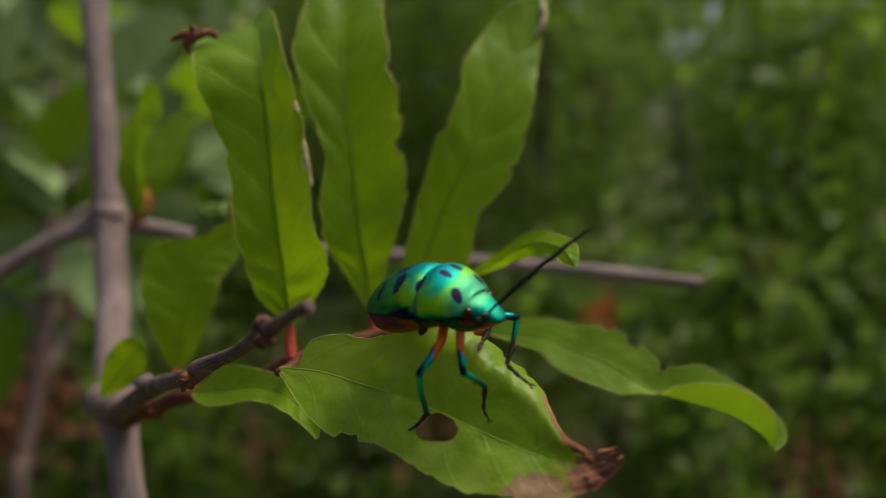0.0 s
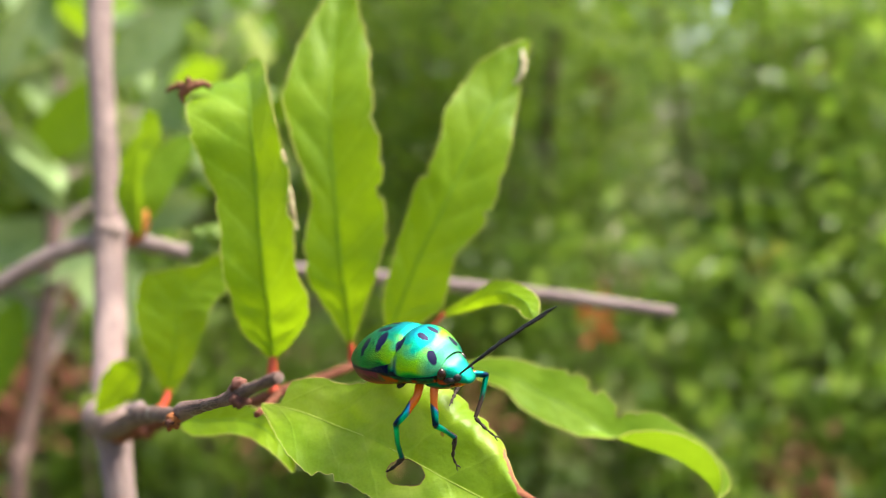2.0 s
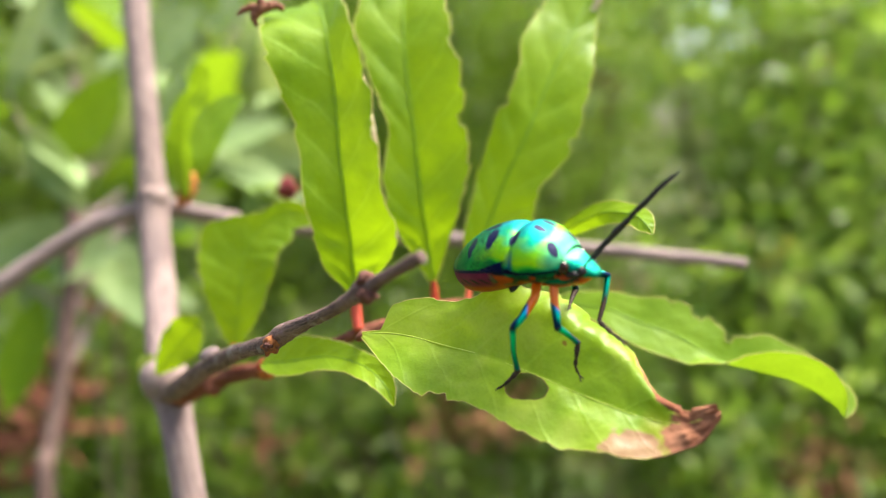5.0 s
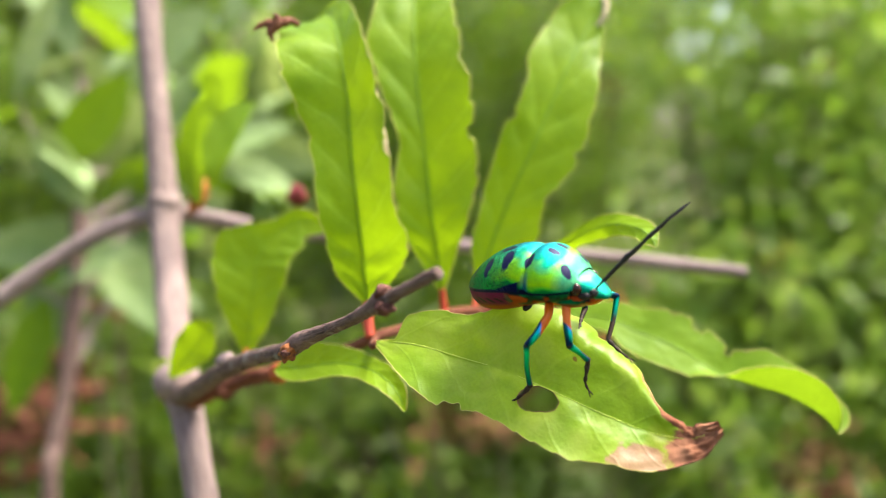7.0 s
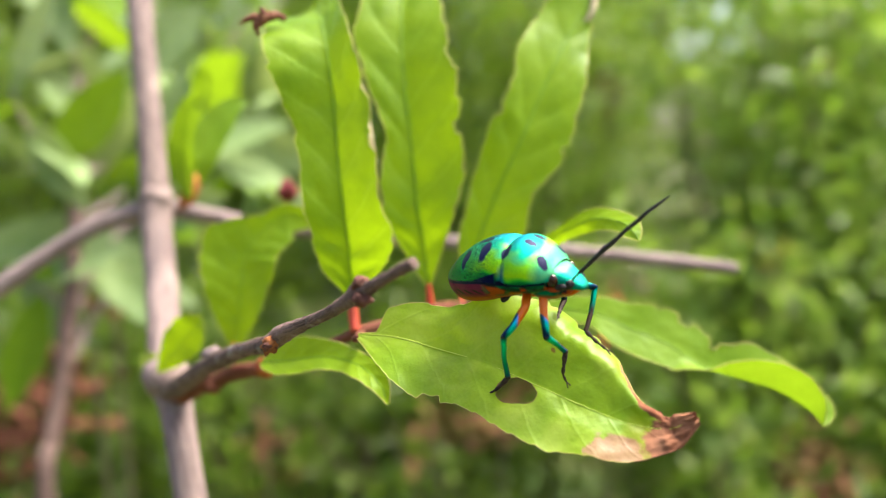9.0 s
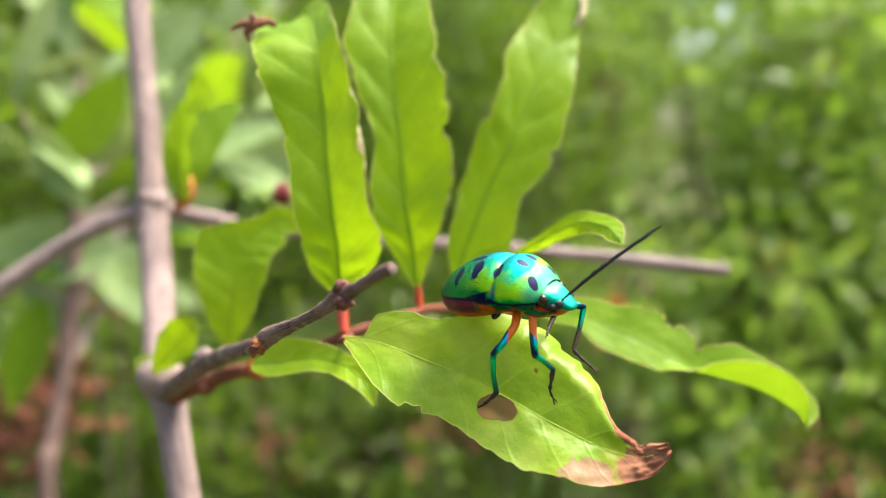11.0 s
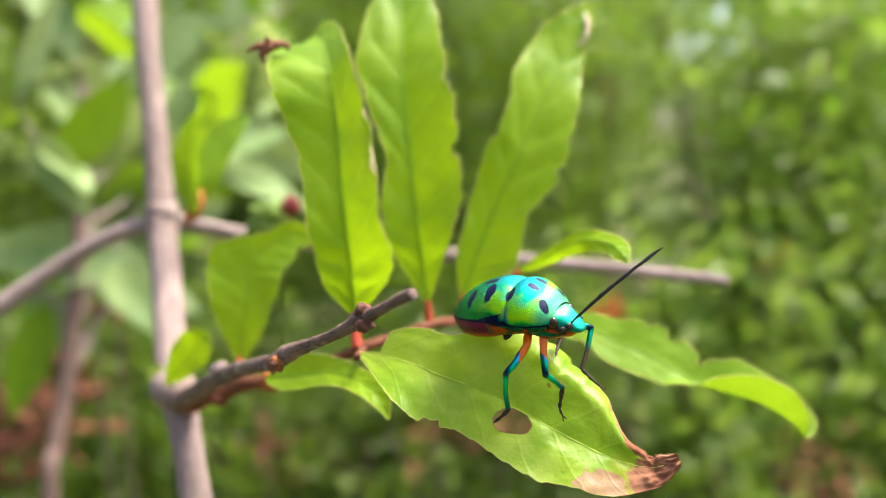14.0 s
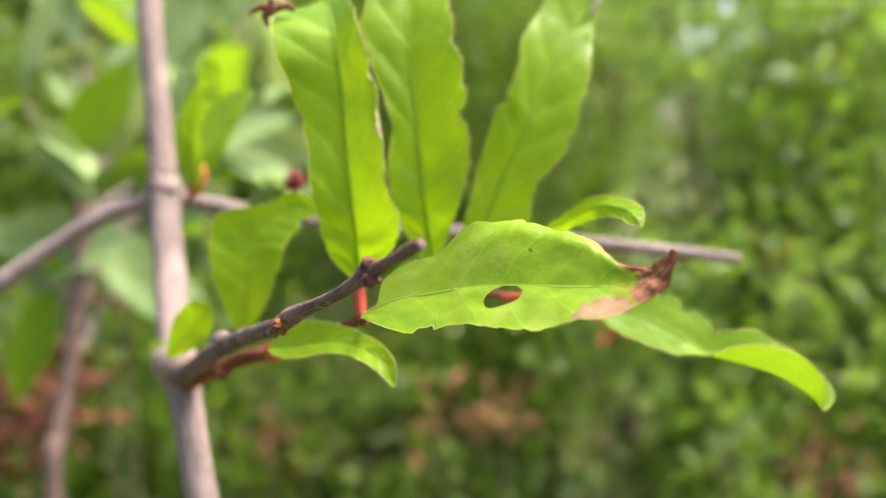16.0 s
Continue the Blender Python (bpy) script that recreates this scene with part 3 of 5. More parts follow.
leaf(shrub, LEAF_L, (0, -1, 0.05), M_LEAF, fold=0.2, wave=0.8, ragged=0.06, teeth=0.09, seed=6.0,
     quilt=0.2, petiole=[(-42.5, 138, -22, 0.7), (-43.5, 148, -22.4, 0.7), (-43.8, 152, -20.4, 0.55)])
leaf(shrub, LEAF_C, (0, -0.85, 0.53), M_LEAF, fold=0.3, wave=0.4, ragged=0.06, seed=7.0, petiole=[(-36, 138, -22.5, 0.7), (-34.6, 132, -21.4, 0.6), (-33.2, 128, -20.2, 0.5)])
leaf(shrub, LEAF_F, (0, -1, 0.05), M_LEAF, fold=0.2, wave=0.4, ragged=0.08, seed=8.0)
leaf(shrub, LEAF_P, (0, -1, 0.05), M_LEAF_SOFT, fold=0.2, wave=0.3, ragged=0.08, seed=9.0, rim=False)
leaf(shrub, LEAF_U, (0, -1, 0.05), M_LEAF_SHEEN, fold=0.35, wave=0.9, ragged=0.08, seed=10.0, rim=False)
leaf(shrub, LEAF_V, (0, -1, 0.05), M_LEAF_SHEEN, fold=0.2, wave=0.6, ragged=0.08, seed=11.0, rim=False)

withered = tube([(-29.6, 128.6, 34.6, 0.4), (-31.2, 127.6, 34.9, 0.7), (-33.0, 127.0, 34.0, 0.9), (-34.6, 127.0, 34.3, 0.6), (-36.6, 127.2, 33.4, 0.15)], 40, 8, 0.7, 8.0)
withered = tube([(-33.2, 127.0, 35.8, 0.3), (-32.6, 126.8, 34.4, 0.9), (-33.8, 126.8, 32.8, 0.6), (-33.4, 127.0, 31.4, 0.15)], 30, 8, 0.7, 3.0, bm=withered)
part("withered_tip", withered, M_DEAD, shrub, "curled brown leaf tip")
part("dried_edge", tube(DRY_RIM, 60, 7, 0.6, 9.0), M_CREAM, shrub, "cream-coloured dried leaf edge")
part("dried_edge", tube(DRY_CURL, 30, 8, 0.6, 10.0), M_CREAM, shrub, "pale curled dry leaf tip")
PERCH = (-16.1, 106.0, -14.3)   # the joint of the leaf on which the bug stands
perch_leaf = leaf(shrub, LEAF_A, (0.05, -0.82, 0.57), M_LEAF_DRY, base=PERCH, rim_dead=0.79, rim_size=0.9, rib_size=0.42, rib_material=M_RIB_PALE, fold=0.05, fold_far=0.45, wave=0.5, ragged=0.05, seed=12.0, nu=150, nv=30,
                  hole=(3.95, -18.95), crumple=0.55, veins=8.0, swell=0.36, roll_far=2.2,
                  bites=[(-1, 0.02, 0.055, 0.85), (1, 0.262, 0.028, 0.14), (-1, 0.88, 0.03, 0.25)],
                  label="eaten bright green leaf with a hole and a dead brown tip")
part("petiole", tube([(-17.4, 128, -15.6, 0.7), (-16.8, 117, -15.2, 0.6), (-16.0, 106, -14.2, 0.5), (-15.3, 104.6, -13.6, 0.45)], 18, 8), M_SHOOT, shrub, "brown petiole")
FAR_JOINT = LEAF_B[0][:3]
side_leaf = leaf(shrub, LEAF_B, (0, -0.86, 0.51), M_LEAF_SHEEN, base=FAR_JOINT, fold=0.12, wave=0.45, quilt=0.0, ragged=0.025, teeth=0.02, rim_size=1.3, seed=13.0, nu=120,
                 keel=[(0, 6), (0.42, 6), (0.50, 55), (0.57, 112), (0.8, 118), (1, 110)], bites=[(-1, 0.30, 0.012, 0.10), (-1, 0.37, 0.02, 0.22), (-1, 0.50, 0.03, 0.24)],
                 petiole=[(4.8, 141, -13.0, 0.6), (9, 139, -12.8, 0.6), (*FAR_JOINT, 0.55)], label="long wavy bright green leaf with a curled tip")

# ---- the jewel bug ----
def sag(n, x):
    """How far the rear of the body bends down, as a node value."""
    return n.math("MULTIPLY", n.math("POWER", n.math("MAXIMUM", n.math("DIVIDE", n.math("SUBTRACT", -0.001, x), 0.0078), 0.0), 1.5), 0.0014)


def shell_material():
    n = Nodes("jewel_shell")
    ob = n.coords("Object")
    x, y, z = n.split(ob)
    far = n.math("ABSOLUTE", y)
    # yellow-green flanks, blue-green rear, crest tinted with painted sky sheen, in millimetre-scale drifts
    drift = n.math("MULTIPLY", n.math("SUBTRACT", n.noise(ob, 260, 2), 0.5), 0.0040)
    z = n.math("ADD", z, sag(n, x))
    flank = n.math("SUBTRACT", n.math("ADD", z, drift), 0.0005)
    col = n.ramp(n.math("MULTIPLY", flank, 250.0), (0.0, (0.0, 0.16, 0.03)), (0.08, (0.03, 0.40, 0.02)), (0.22, (0.27, 0.52, 0.0)), (0.52, (0.16, 0.45, 0.01)), (0.70, (0.0, 0.30, 0.16)), (0.92, (0.0, 0.25, 0.30)))
    rear = n.ramp(n.math("MULTIPLY", n.math("ADD", x, 0.0085), 140.0), (0.0, (0.001, 0.17, 0.07)), (0.5, (0.006, 0.36, 0.06)), (1.0, (0.03, 0.48, 0.04)))
    # the rear shield's crest gets the same sky tint in its colour
    rear = n.mix(n.ramp(n.math("MULTIPLY", z, 250.0), (0.62, 0.0), (0.95, 0.6)), rear, (0.0, 0.36, 0.30))
    col = n.mix(n.ramp(n.math("MULTIPLY", n.math("ADD", x, 0.0045), 300.0), (0.0, 1.0), (1.0, 0.0)), col, rear)
    # a blue flush at the rear corner of the shoulder shield and over the front
    col = n.mix(n.math("MULTIPLY", patch(n, x, far, (0.0009, 0.0046), (0.0007, 0.0012), 0.6), 0.75), col, (0.0, 0.09, 0.26))
    front = n.ramp(n.math("MULTIPLY", n.math("SUBTRACT", x, 0.0040), 900.0), (0.0, 0.0), (1.0, 1.0))
    col = n.mix(n.math("MULTIPLY", front, 0.75), col, (0.0, 0.22, 0.17))
    spots = None
    wob = n.math("MULTIPLY", n.math("SUBTRACT", n.noise(ob, 900, 2), 0.5), 0.0006)
    xx, yy = n.math("ADD", x, wob), n.math("ADD", far, wob)
    for at, size in SPOTS:
        s = patch(n, xx, yy, at, size, 0.16)
        spots = s if spots is None else n.math("MAXIMUM", spots, s)
    rim = n.ramp(n.math("MULTIPLY", z, 1000.0), (0.10, 1.0), (0.22, 0.0))
    wedge = n.ramp(n.math("SUBTRACT", n.math("MULTIPLY", z, 1000.0), n.math("MULTIPLY", n.math("MAXIMUM", n.math("ADD", x, 0.0030), 0.0), 330.0)), (0.05, 1.0), (0.20, 0.0))
    rearwards = n.ramp(n.math("MULTIPLY", x, 1000.0), (0.0, 1.0), (0.6, 0.0))
    rim = n.math("MULTIPLY", n.math("MAXIMUM", rim, wedge), rearwards)
    pits = n.cells(ob, 4100, "DISTANCE_TO_EDGE")
    behind = n.ramp(n.math("MULTIPLY", n.math("ADD", x, 0.0018), 700.0), (0.0, 1.0), (1.0, 0.22))
    crease = n.ramp(pits, (0.04, 1.0), (0.20, 0.0))
    col = n.mix(n.math("MULTIPLY", n.math("MULTIPLY", crease, behind), 0.9), col, (0.0, 0.03, 0.018))
    col = n.mix(spots, col, (0.002, 0.003, 0.028))
    col = n.mix(rim, col, (0.001, 0.004, 0.045))
    marks = n.math("MAXIMUM", spots, rim)
    n.set(Base_Color=col, Metallic=n.math("SUBTRACT", 0.92, n.math("MULTIPLY", spots, 0.4)), Roughness=n.math("SUBTRACT", 0.58, n.math("MULTIPLY", behind, 0.22)), Coat_Weight=n.math("MULTIPLY", n.math("SUBTRACT", 1.0, marks), 0.03), Coat_Roughness=0.25, Specular_IOR_Level=0.3)
    n.bump(n.math("MULTIPLY", n.ramp(pits, (0.0, 0.0), (0.3, 1.0)), n.math("MULTIPLY", behind, n.math("SUBTRACT", 1.0, spots))), 0.6, 0.00012)
    return n.mat


def belly_material():
    n = Nodes("orange_belly")
    ob = n.coords("Object")
    x, y, z = n.split(ob)
    z = n.math("ADD", z, sag(n, x))
    deep = n.math("MULTIPLY", z, -1000.0)
    along = n.math("MULTIPLY", x, 1000.0)
    f = n.noise(ob, 700, 4)
    col = n.mix(f, (0.34, 0.062, 0.006), (0.17, 0.022, 0.003))
    # navy rim, wine-red border with a row of dark slanting marks
    border = n.ramp(n.math("DIVIDE", deep, 4.0), (0.46, 1.0), (0.60, 0.0))
    back = n.ramp(n.math("DIVIDE", n.math("ADD", along, 3.0), 4.0), (0.25, 1.0), (0.5, 0.0))
    col = n.mix(n.math("MULTIPLY", border, back), col, n.mix(f, (0.13, 0.004, 0.045), (0.07, 0.002, 0.028)))
    band = n.math("ABSOLUTE", n.math("SUBTRACT", n.math("FRACT", n.math("MULTIPLY", n.math("ADD", x, n.math("MULTIPLY", z, 1.5)), 720.0)), 0.5))
    mark = n.math("MULTIPLY", n.ramp(band, (0.17, 1.0), (0.23, 0.0)), n.ramp(n.math("ABSOLUTE", n.math("SUBTRACT", deep, 1.35)), (0.26, 1.0), (0.4, 0.0)))
    col = n.mix(n.math("MULTIPLY", n.math("MULTIPLY", mark, back), 0.95), col, (0.010, 0.006, 0.012))
    # the flank of the thorax is dark metal, green in places, with orange seams
    plates = n.ramp(n.noise(ob, 520, 2), (0.42, 0.0), (0.47, 1.0))
    fore = n.math("MULTIPLY", n.math("SUBTRACT", 1.0, back), n.ramp(n.math("DIVIDE", deep, 4.0), (0.40, 1.0), (0.54, 0.0)))
    metal = n.math("MULTIPLY", fore, n.math("MAXIMUM", plates, n.ramp(n.math("DIVIDE", deep, 4.0), (0.10, 1.0), (0.16, 0.0))))
    green = n.mix(n.ramp(n.noise(ob, 480, 2), (0.42, 0.0), (0.58, 1.0)), (0.003, 0.010, 0.016), (0.0, 0.11, 0.06))
    col = n.mix(metal, col, green)
    edge = n.ramp(deep, (0.22, 1.0), (0.34, 0.0))
    col = n.mix(edge, col, (0.002, 0.005, 0.03))
    n.set(Base_Color=col, Metallic=n.math("MULTIPLY", metal, 0.85), Roughness=0.38, Specular_IOR_Level=0.08)
    n.bump(f, 0.25, 0.0002)
    return n.mat


def femur_material():
    """Orange thigh whose lower end turns to iridescent blue-green with a slanting border; along: 0 at the hip, 1 at the knee."""
    n = Nodes("femur_orange_teal")
    u, v, _ = n.split(n.coords("UV"))
    ob = n.coords("Object")
    turn = n.math("COSINE", n.math("MULTIPLY", v, 6.2832))
    h = n.math("ADD", u, n.math("ADD", n.math("MULTIPLY", turn, 0.10), n.math("MULTIPLY", n.noise(ob, 900, 2), 0.10)))
    orange = n.mix(n.noise(ob, 700, 3), (0.70, 0.16, 0.006), (0.50, 0.075, 0.003))
    metal = n.ramp(h, (0.62, 0.0), (0.645, 1.0))
    # teal metal, with a violet-blue highlight painted in at its upper end
    teal = n.ramp(h, (0.62, (0.16, 0.20, 0.55)), (0.72, (0.0, 0.36, 0.50)), (0.84, (0.0, 0.46, 0.30)), (0.95, (0.0, 0.10, 0.10)), (1.0, (0.002, 0.01, 0.03)))
    teal = n.mix(n.ramp(turn, (0.3, 0.0), (0.6, 0.8)), teal, (0.002, 0.02, 0.06))
    n.set(Base_Color=n.mix(metal, orange, teal), Metallic=n.math("MULTIPLY", metal, 0.9), Roughness=0.3, Specular_IOR_Level=0.3)
    n.bump(n.noise(ob, 3000, 3), 0.2, 0.0001)
    return n.mat


def tibia_material(name, grey):
    """Dark blue-green metal shin, grey-brown along one edge and below the place grey."""
    n = Nodes(name)
    u, v, _ = n.split(n.coords("UV"))
    ob = n.coords("Object")
    turn = n.math("SINE", n.math("MULTIPLY", v, 6.2832))
    teal = n.ramp(u, (0.0, (0.0, 0.05, 0.08)), (0.12, (0.0, 0.44, 0.26)), (0.5, (0.0, 0.24, 0.18)), (1.0, (0.0, 0.05, 0.16)))
    h = n.math("ADD", u, n.math("MULTIPLY", n.noise(ob, 1200, 2), 0.12))
    dull = n.math("MAXIMUM", n.ramp(h, (grey, 0.0), (grey + 0.05, 1.0)), n.math("MULTIPLY", n.ramp(turn, (0.62, 0.0), (0.8, 1.0)), n.ramp(u, (0.3, 0.0), (0.5, 1.0))))
    brown = n.mix(n.noise(ob, 1800, 3), (0.05, 0.034, 0.025), (0.014, 0.009, 0.006))
    n.set(Base_Color=n.mix(dull, teal, brown), Metallic=n.math("SUBTRACT", 0.9, n.math("MULTIPLY", dull, 0.9)), Roughness=n.math("ADD", 0.32, n.math("MULTIPLY", dull, 0.3)), Specular_IOR_Level=n.math("SUBTRACT", 0.25, n.math("MULTIPLY", dull, 0.18)))
    n.bump(n.noise(ob, 3000, 3), 0.3, 0.0001)
    return n.mat


def wing_material():
    n = Nodes("smoky_wing")
    uv = n.split(n.coords("UV"))
    ob = n.coords("Object")
    wave = n.math("ABSOLUTE", n.math("SUBTRACT", n.math("FRACT", n.math("MULTIPLY", uv[1], 4.5)), 0.5))
    vein = n.ramp(wave, (0.0, 1.0), (0.08, 0.0))
    clear = n.ramp(uv[0], (0.25, 0.04), (0.85, 0.40))
    clear = n.math("MULTIPLY", clear, n.math("SUBTRACT", 1.0, n.math("MULTIPLY", vein, 0.7)))
    n.set(Base_Color=n.mix(n.noise(ob, 500, 3), (0.004, 0.003, 0.004), (0.012, 0.008, 0.012)), Roughness=0.5, Specular_IOR_Level=0.07)
    t, m = n.add("BsdfTransparent"), n.add("MixShader")
    n.put(m.inputs[0], clear)
    n.link(n.bsdf.outputs[0], m.inputs[1])
    n.link(t.outputs[0], m.inputs[2])
    n.link(m.outputs[0], n.out.inputs[0])
    n.bump(vein, 0.3, 0.0002)
    return n.mat


# places and half sizes of the dark marks, along and across the back
SPOTS = [((-0.0044, 0.0028), (0.0006, 0.0010)), ((-0.0018, 0.0026), (0.0007, 0.0012)), ((-0.0026, 0.0008), (0.0012, 0.0005)), ((-0.0070, 0.0018), (0.0005, 0.0008)),
         ((0.0010, 0.0025), (0.0006, 0.0009)), ((0.0051, 0.0021), (0.0006, 0.0006)), ((0.0033, 0.0010), (0.0008, 0.0005))]
M_SHELL, M_BELLY, M_WING = shell_material(), belly_material(), wing_material()
M_FEMUR, M_TIBIA, M_TIBIA_GREY, M_TIBIA_BROWN = femur_material(), tibia_material("tibia_teal", 0.96), tibia_material("tibia_teal_grey", 0.62), tibia_material("tibia_brown", 0.1)
M_TARSUS = plain_material("tarsus_grey_brown", (0.014, 0.010, 0.008), (0.06, 0.042, 0.032), 0.6, 1800, bump=0.6, shine=0.08)
M_BLACK = plain_material("antenna_black", (0.006, 0.006, 0.007), (0.02, 0.018, 0.018), 0.45, 2500)
M_EYE = plain_material("eye_brown", (0.012, 0.004, 0.002), (0.03, 0.010, 0.006), 0.12, 2500, bump=0.0, shine=0.3)
M_BEAK = plain_material("beak_orange", (0.60, 0.13, 0.002), (0.45, 0.08, 0.002), 0.35, 800)

BODY = [  # along, half width, height of the back, depth of the belly
    (-9.13, 0.53, 0.30, 1.00), (-8.36, 1.91, 1.30, 2.45), (-6.82, 3.13, 2.40, 3.40), (-4.62, 4.03, 3.35, 3.75), (-2.20, 4.40, 3.90, 3.50),
    (0.00, 4.45, 4.05, 2.90), (1.98, 4.40, 3.90, 2.40), (3.74, 3.92, 3.30, 2.20), (5.28, 3.13, 2.35, 1.90), (6.27, 2.33, 1.50, 1.50)]


def body_at(x):
    xs = [b[0] for b in BODY]
    k = float(np.interp(x, xs, np.linspace(0, 1, len(xs))))
    return spline(BODY, k)


def dome(x0, x1, low, high, steps=40, sides=28, swell=1.0, dip=0.0, notch=0.0):
    """A piece of the body's skin between two places along it, from angle low to high (0: the side rim, 90: the crest)."""
    bm = bmesh.new()
    rows = []
    for k in range(steps + 1):
        s = k / steps
        row = []
        for j in range(sides + 1):
            a = radians(low + (high - low) * j / sides)
            x = x0 + (x1 - x0) * s
            _, w, hd, hv = body_at(x)
            edge = 1.0
            if swell != 1.0:
                edge = swell + dip * (1.0 if s < 0.5 else 0.4) * (max(0.0, math.sin(math.pi * s)) ** 0.6 - 1)
            edge -= notch * max(0.0, (s - 0.84) / 0.16) ** 2
            cy, sz = math.cos(a), math.sin(a)
            h = hd if sz >= 0 else hv
            bent = 1.4 * max(0.0, (-1 - x) / 7.8) ** 1.5
            row.append(bm.verts.new((x * 0.001, cy * w * edge * 0.001, (sz * h * edge - bent) * 0.001)))
        rows.append(row)
    for a, b in zip(rows, rows[1:]):
        for j in range(sides):
            bm.faces.new((a[j], a[j + 1], b[j + 1], b[j]))
    return bm


def wedge(sections, sides=28):
    """A closed body through oval sections: along, half width, top and bottom."""
    bm = bmesh.new()
    rows = []
    for k in range(33):
        x, w, top, low = spline(sections, k / 32)
        mid, half = (top + low) / 2, (top - low) / 2
        row = []
        for j in range(sides):
            a = 2 * math.pi * j / sides
            ca, sa = math.cos(a), math.sin(a)
            row.append(bm.verts.new(Vector((x, w * math.copysign(abs(ca) ** 0.8, ca), mid + half * math.copysign(abs(sa) ** 0.9, sa))) * 0.001))
        rows.append(row)
    for a, b in zip(rows, rows[1:]):
        for j in range(sides):
            bm.faces.new((a[j], b[j], b[(j + 1) % sides], a[(j + 1) % sides]))
    bm.faces.new(rows[0])
    bm.faces.new(rows[-1][::-1])
    bmesh.ops.recalc_face_normals(bm, faces=bm.faces)
    return bm


def wing_sheet(length, width, side, droop):
    """A wing along -x from its hinge at the origin; side: 1 or -1."""
    bm = bmesh.new()
    uv = bm.loops.layers.uv.new("UVMap")
    rows = []
    for k in range(25):
        s = k / 24
        w = width * (0.16 + 0.84 * math.sin(math.pi * min(1, 0.02 + 0.6 * s))) * (1 - max(0, (s - 0.8) / 0.2) ** 2.5 * 0.95)
        row = []
        for j in range(9):
            v = j / 8
            row.append((bm.verts.new(Vector((-length * s, side * (0.2 - v) * w, 0.5 * math.sin(v * 3) - droop * s * s + 0.15 * math.sin(v * 22) * s)) * 0.001), (s, v)))
        rows.append(row)
    for a, b in zip(rows, rows[1:]):
        for j in range(8):
            cells = (a[j], a[j + 1], b[j + 1], b[j])
            f = bm.faces.new([c[0] for c in cells])
            for loop, c in zip(f.loops, cells):
                loop[uv].uv = c[1]
    return bm


def limb(points, radii, swell=0.0):
    """One straight piece of a leg or two, with u from 0 to 1 along it."""
    q = [(*p, r * 0.9) for p, r in zip(points, radii)]
    full = [q[0]]
    for a, b in zip(q, q[1:]):
        a, b = np.array(a), np.array(b)
        for k in (0.14, 0.5, 0.86):
            m = a + (b - a) * k
            m[3] *= 1 + swell * (0.5 - abs(k - 0.5))
            full.append(tuple(m))
    bm = tube(full + [q[-1]], 48, 12, 0.06, 2.0)
    uv = bm.loops.layers.uv.active
    most = max(l[uv].uv[0] for f in bm.faces for l in f.loops)
    for f in bm.faces:
        for l in f.loops:
            l[uv].uv = (l[uv].uv[0] / most, l[uv].uv[1])
    return bm


def tarsus(points, radii):
    """The foot: three short joints, thicker at their ends, and two claws."""
    q = [(*p, r * 0.82) for p, r in zip(points, radii)]
    full = []
    for k in range(13):
        m = spline(q, k / 12)
        m[3] *= (0.72, 1.0, 1.18, 0.9)[k % 4]
        full.append(tuple(m))
    bm = tube(full, 48, 10, 0.2, 6.0)
    a, b = np.array(q[-2][:3]), np.array(q[-1][:3])
    way = (b - a) / np.linalg.norm(b - a)
    for s in (-1, 1):
        side = np.array((0.3, s, -0.2))
        tube([(*b, 0.1), (*(b + way * 0.35 + side * 0.25), 0.08), (*(b + way * 0.6 + side * 0.3), 0.03)], 6, 6, bm=bm)
    return bm


def leg(points, radii, knee, ankle, shin):
    """A jointed leg that can turn at its hip: thigh, shin and foot."""
    hip = np.array(points[0], float)
    pts = [tuple(np.array(p) - hip) for p in points]
    ob = part("leg", limb(pts[:knee + 1], radii[:knee + 1], 0.15), M_FEMUR, bug, "orange and blue-green metallic leg")
    ob.location = mm(*hip)
    part("tibia", limb(pts[knee:ankle + 1], radii[knee:ankle + 1]), shin, ob, "blue-green metallic shin")
    part("knee", blob(pts[knee], (radii[knee] * 0.86,) * 3, rough=0.15), M_BLACK, ob)
    part("tarsus", tarsus(pts[ankle:], radii[ankle:]), M_TARSUS, ob, "grey-brown clawed foot")
    return ob, points[0]


STAND = (4.0, 92.0, -4.82)
PERCHED = pose(0, 0, 0, 19.4, 4.0, -37.2)
PERCHED.translation = mm(*STAND)
bug = thing("jewel_bug", "iridescent green jewel bug with black spots and orange belly", "insect")
shell = part("scutellum", dome(-9.13, 1.43, 0, 180, 60, 40, 1.0, notch=0.22), M_SHELL, bug, "spotted green rear shield")
pronotum = part("pronotum", dome(0.5, 6.16, 3, 177, 44, 40, 1.11, dip=0.25), M_SHELL, bug, "bulging yellow-green shoulder shield")
abdomen = part("abdomen", dome(-9.07, 1.0, 176, 364, 60, 30, 0.985), M_BELLY, bug, "glossy orange belly with purple rim")
part("thorax", dome(-0.4, 5.5, 176, 364, 40, 30, 0.96), M_BELLY, bug, "orange underside of the thorax")
part("waist", blob((0.4, 0, 0.4), (2.2, 3.4, 2.9), cuts=3), M_BLACK, bug)
head = part("head", wedge([(4.8, 2.5, 1.40, -1.3), (5.7, 2.45, 1.35, -1.35), (6.5, 2.1, 1.05, -1.4), (7.2, 1.75, 0.60, -1.45), (7.9, 1.4, 0.05, -1.5), (8.5, 1.05, -0.45, -1.5), (8.9, 0.7, -0.85, -1.45), (9.05, 0.2, -1.1, -1.3)]), M_SHELL, bug, "smooth green wedge-shaped head")
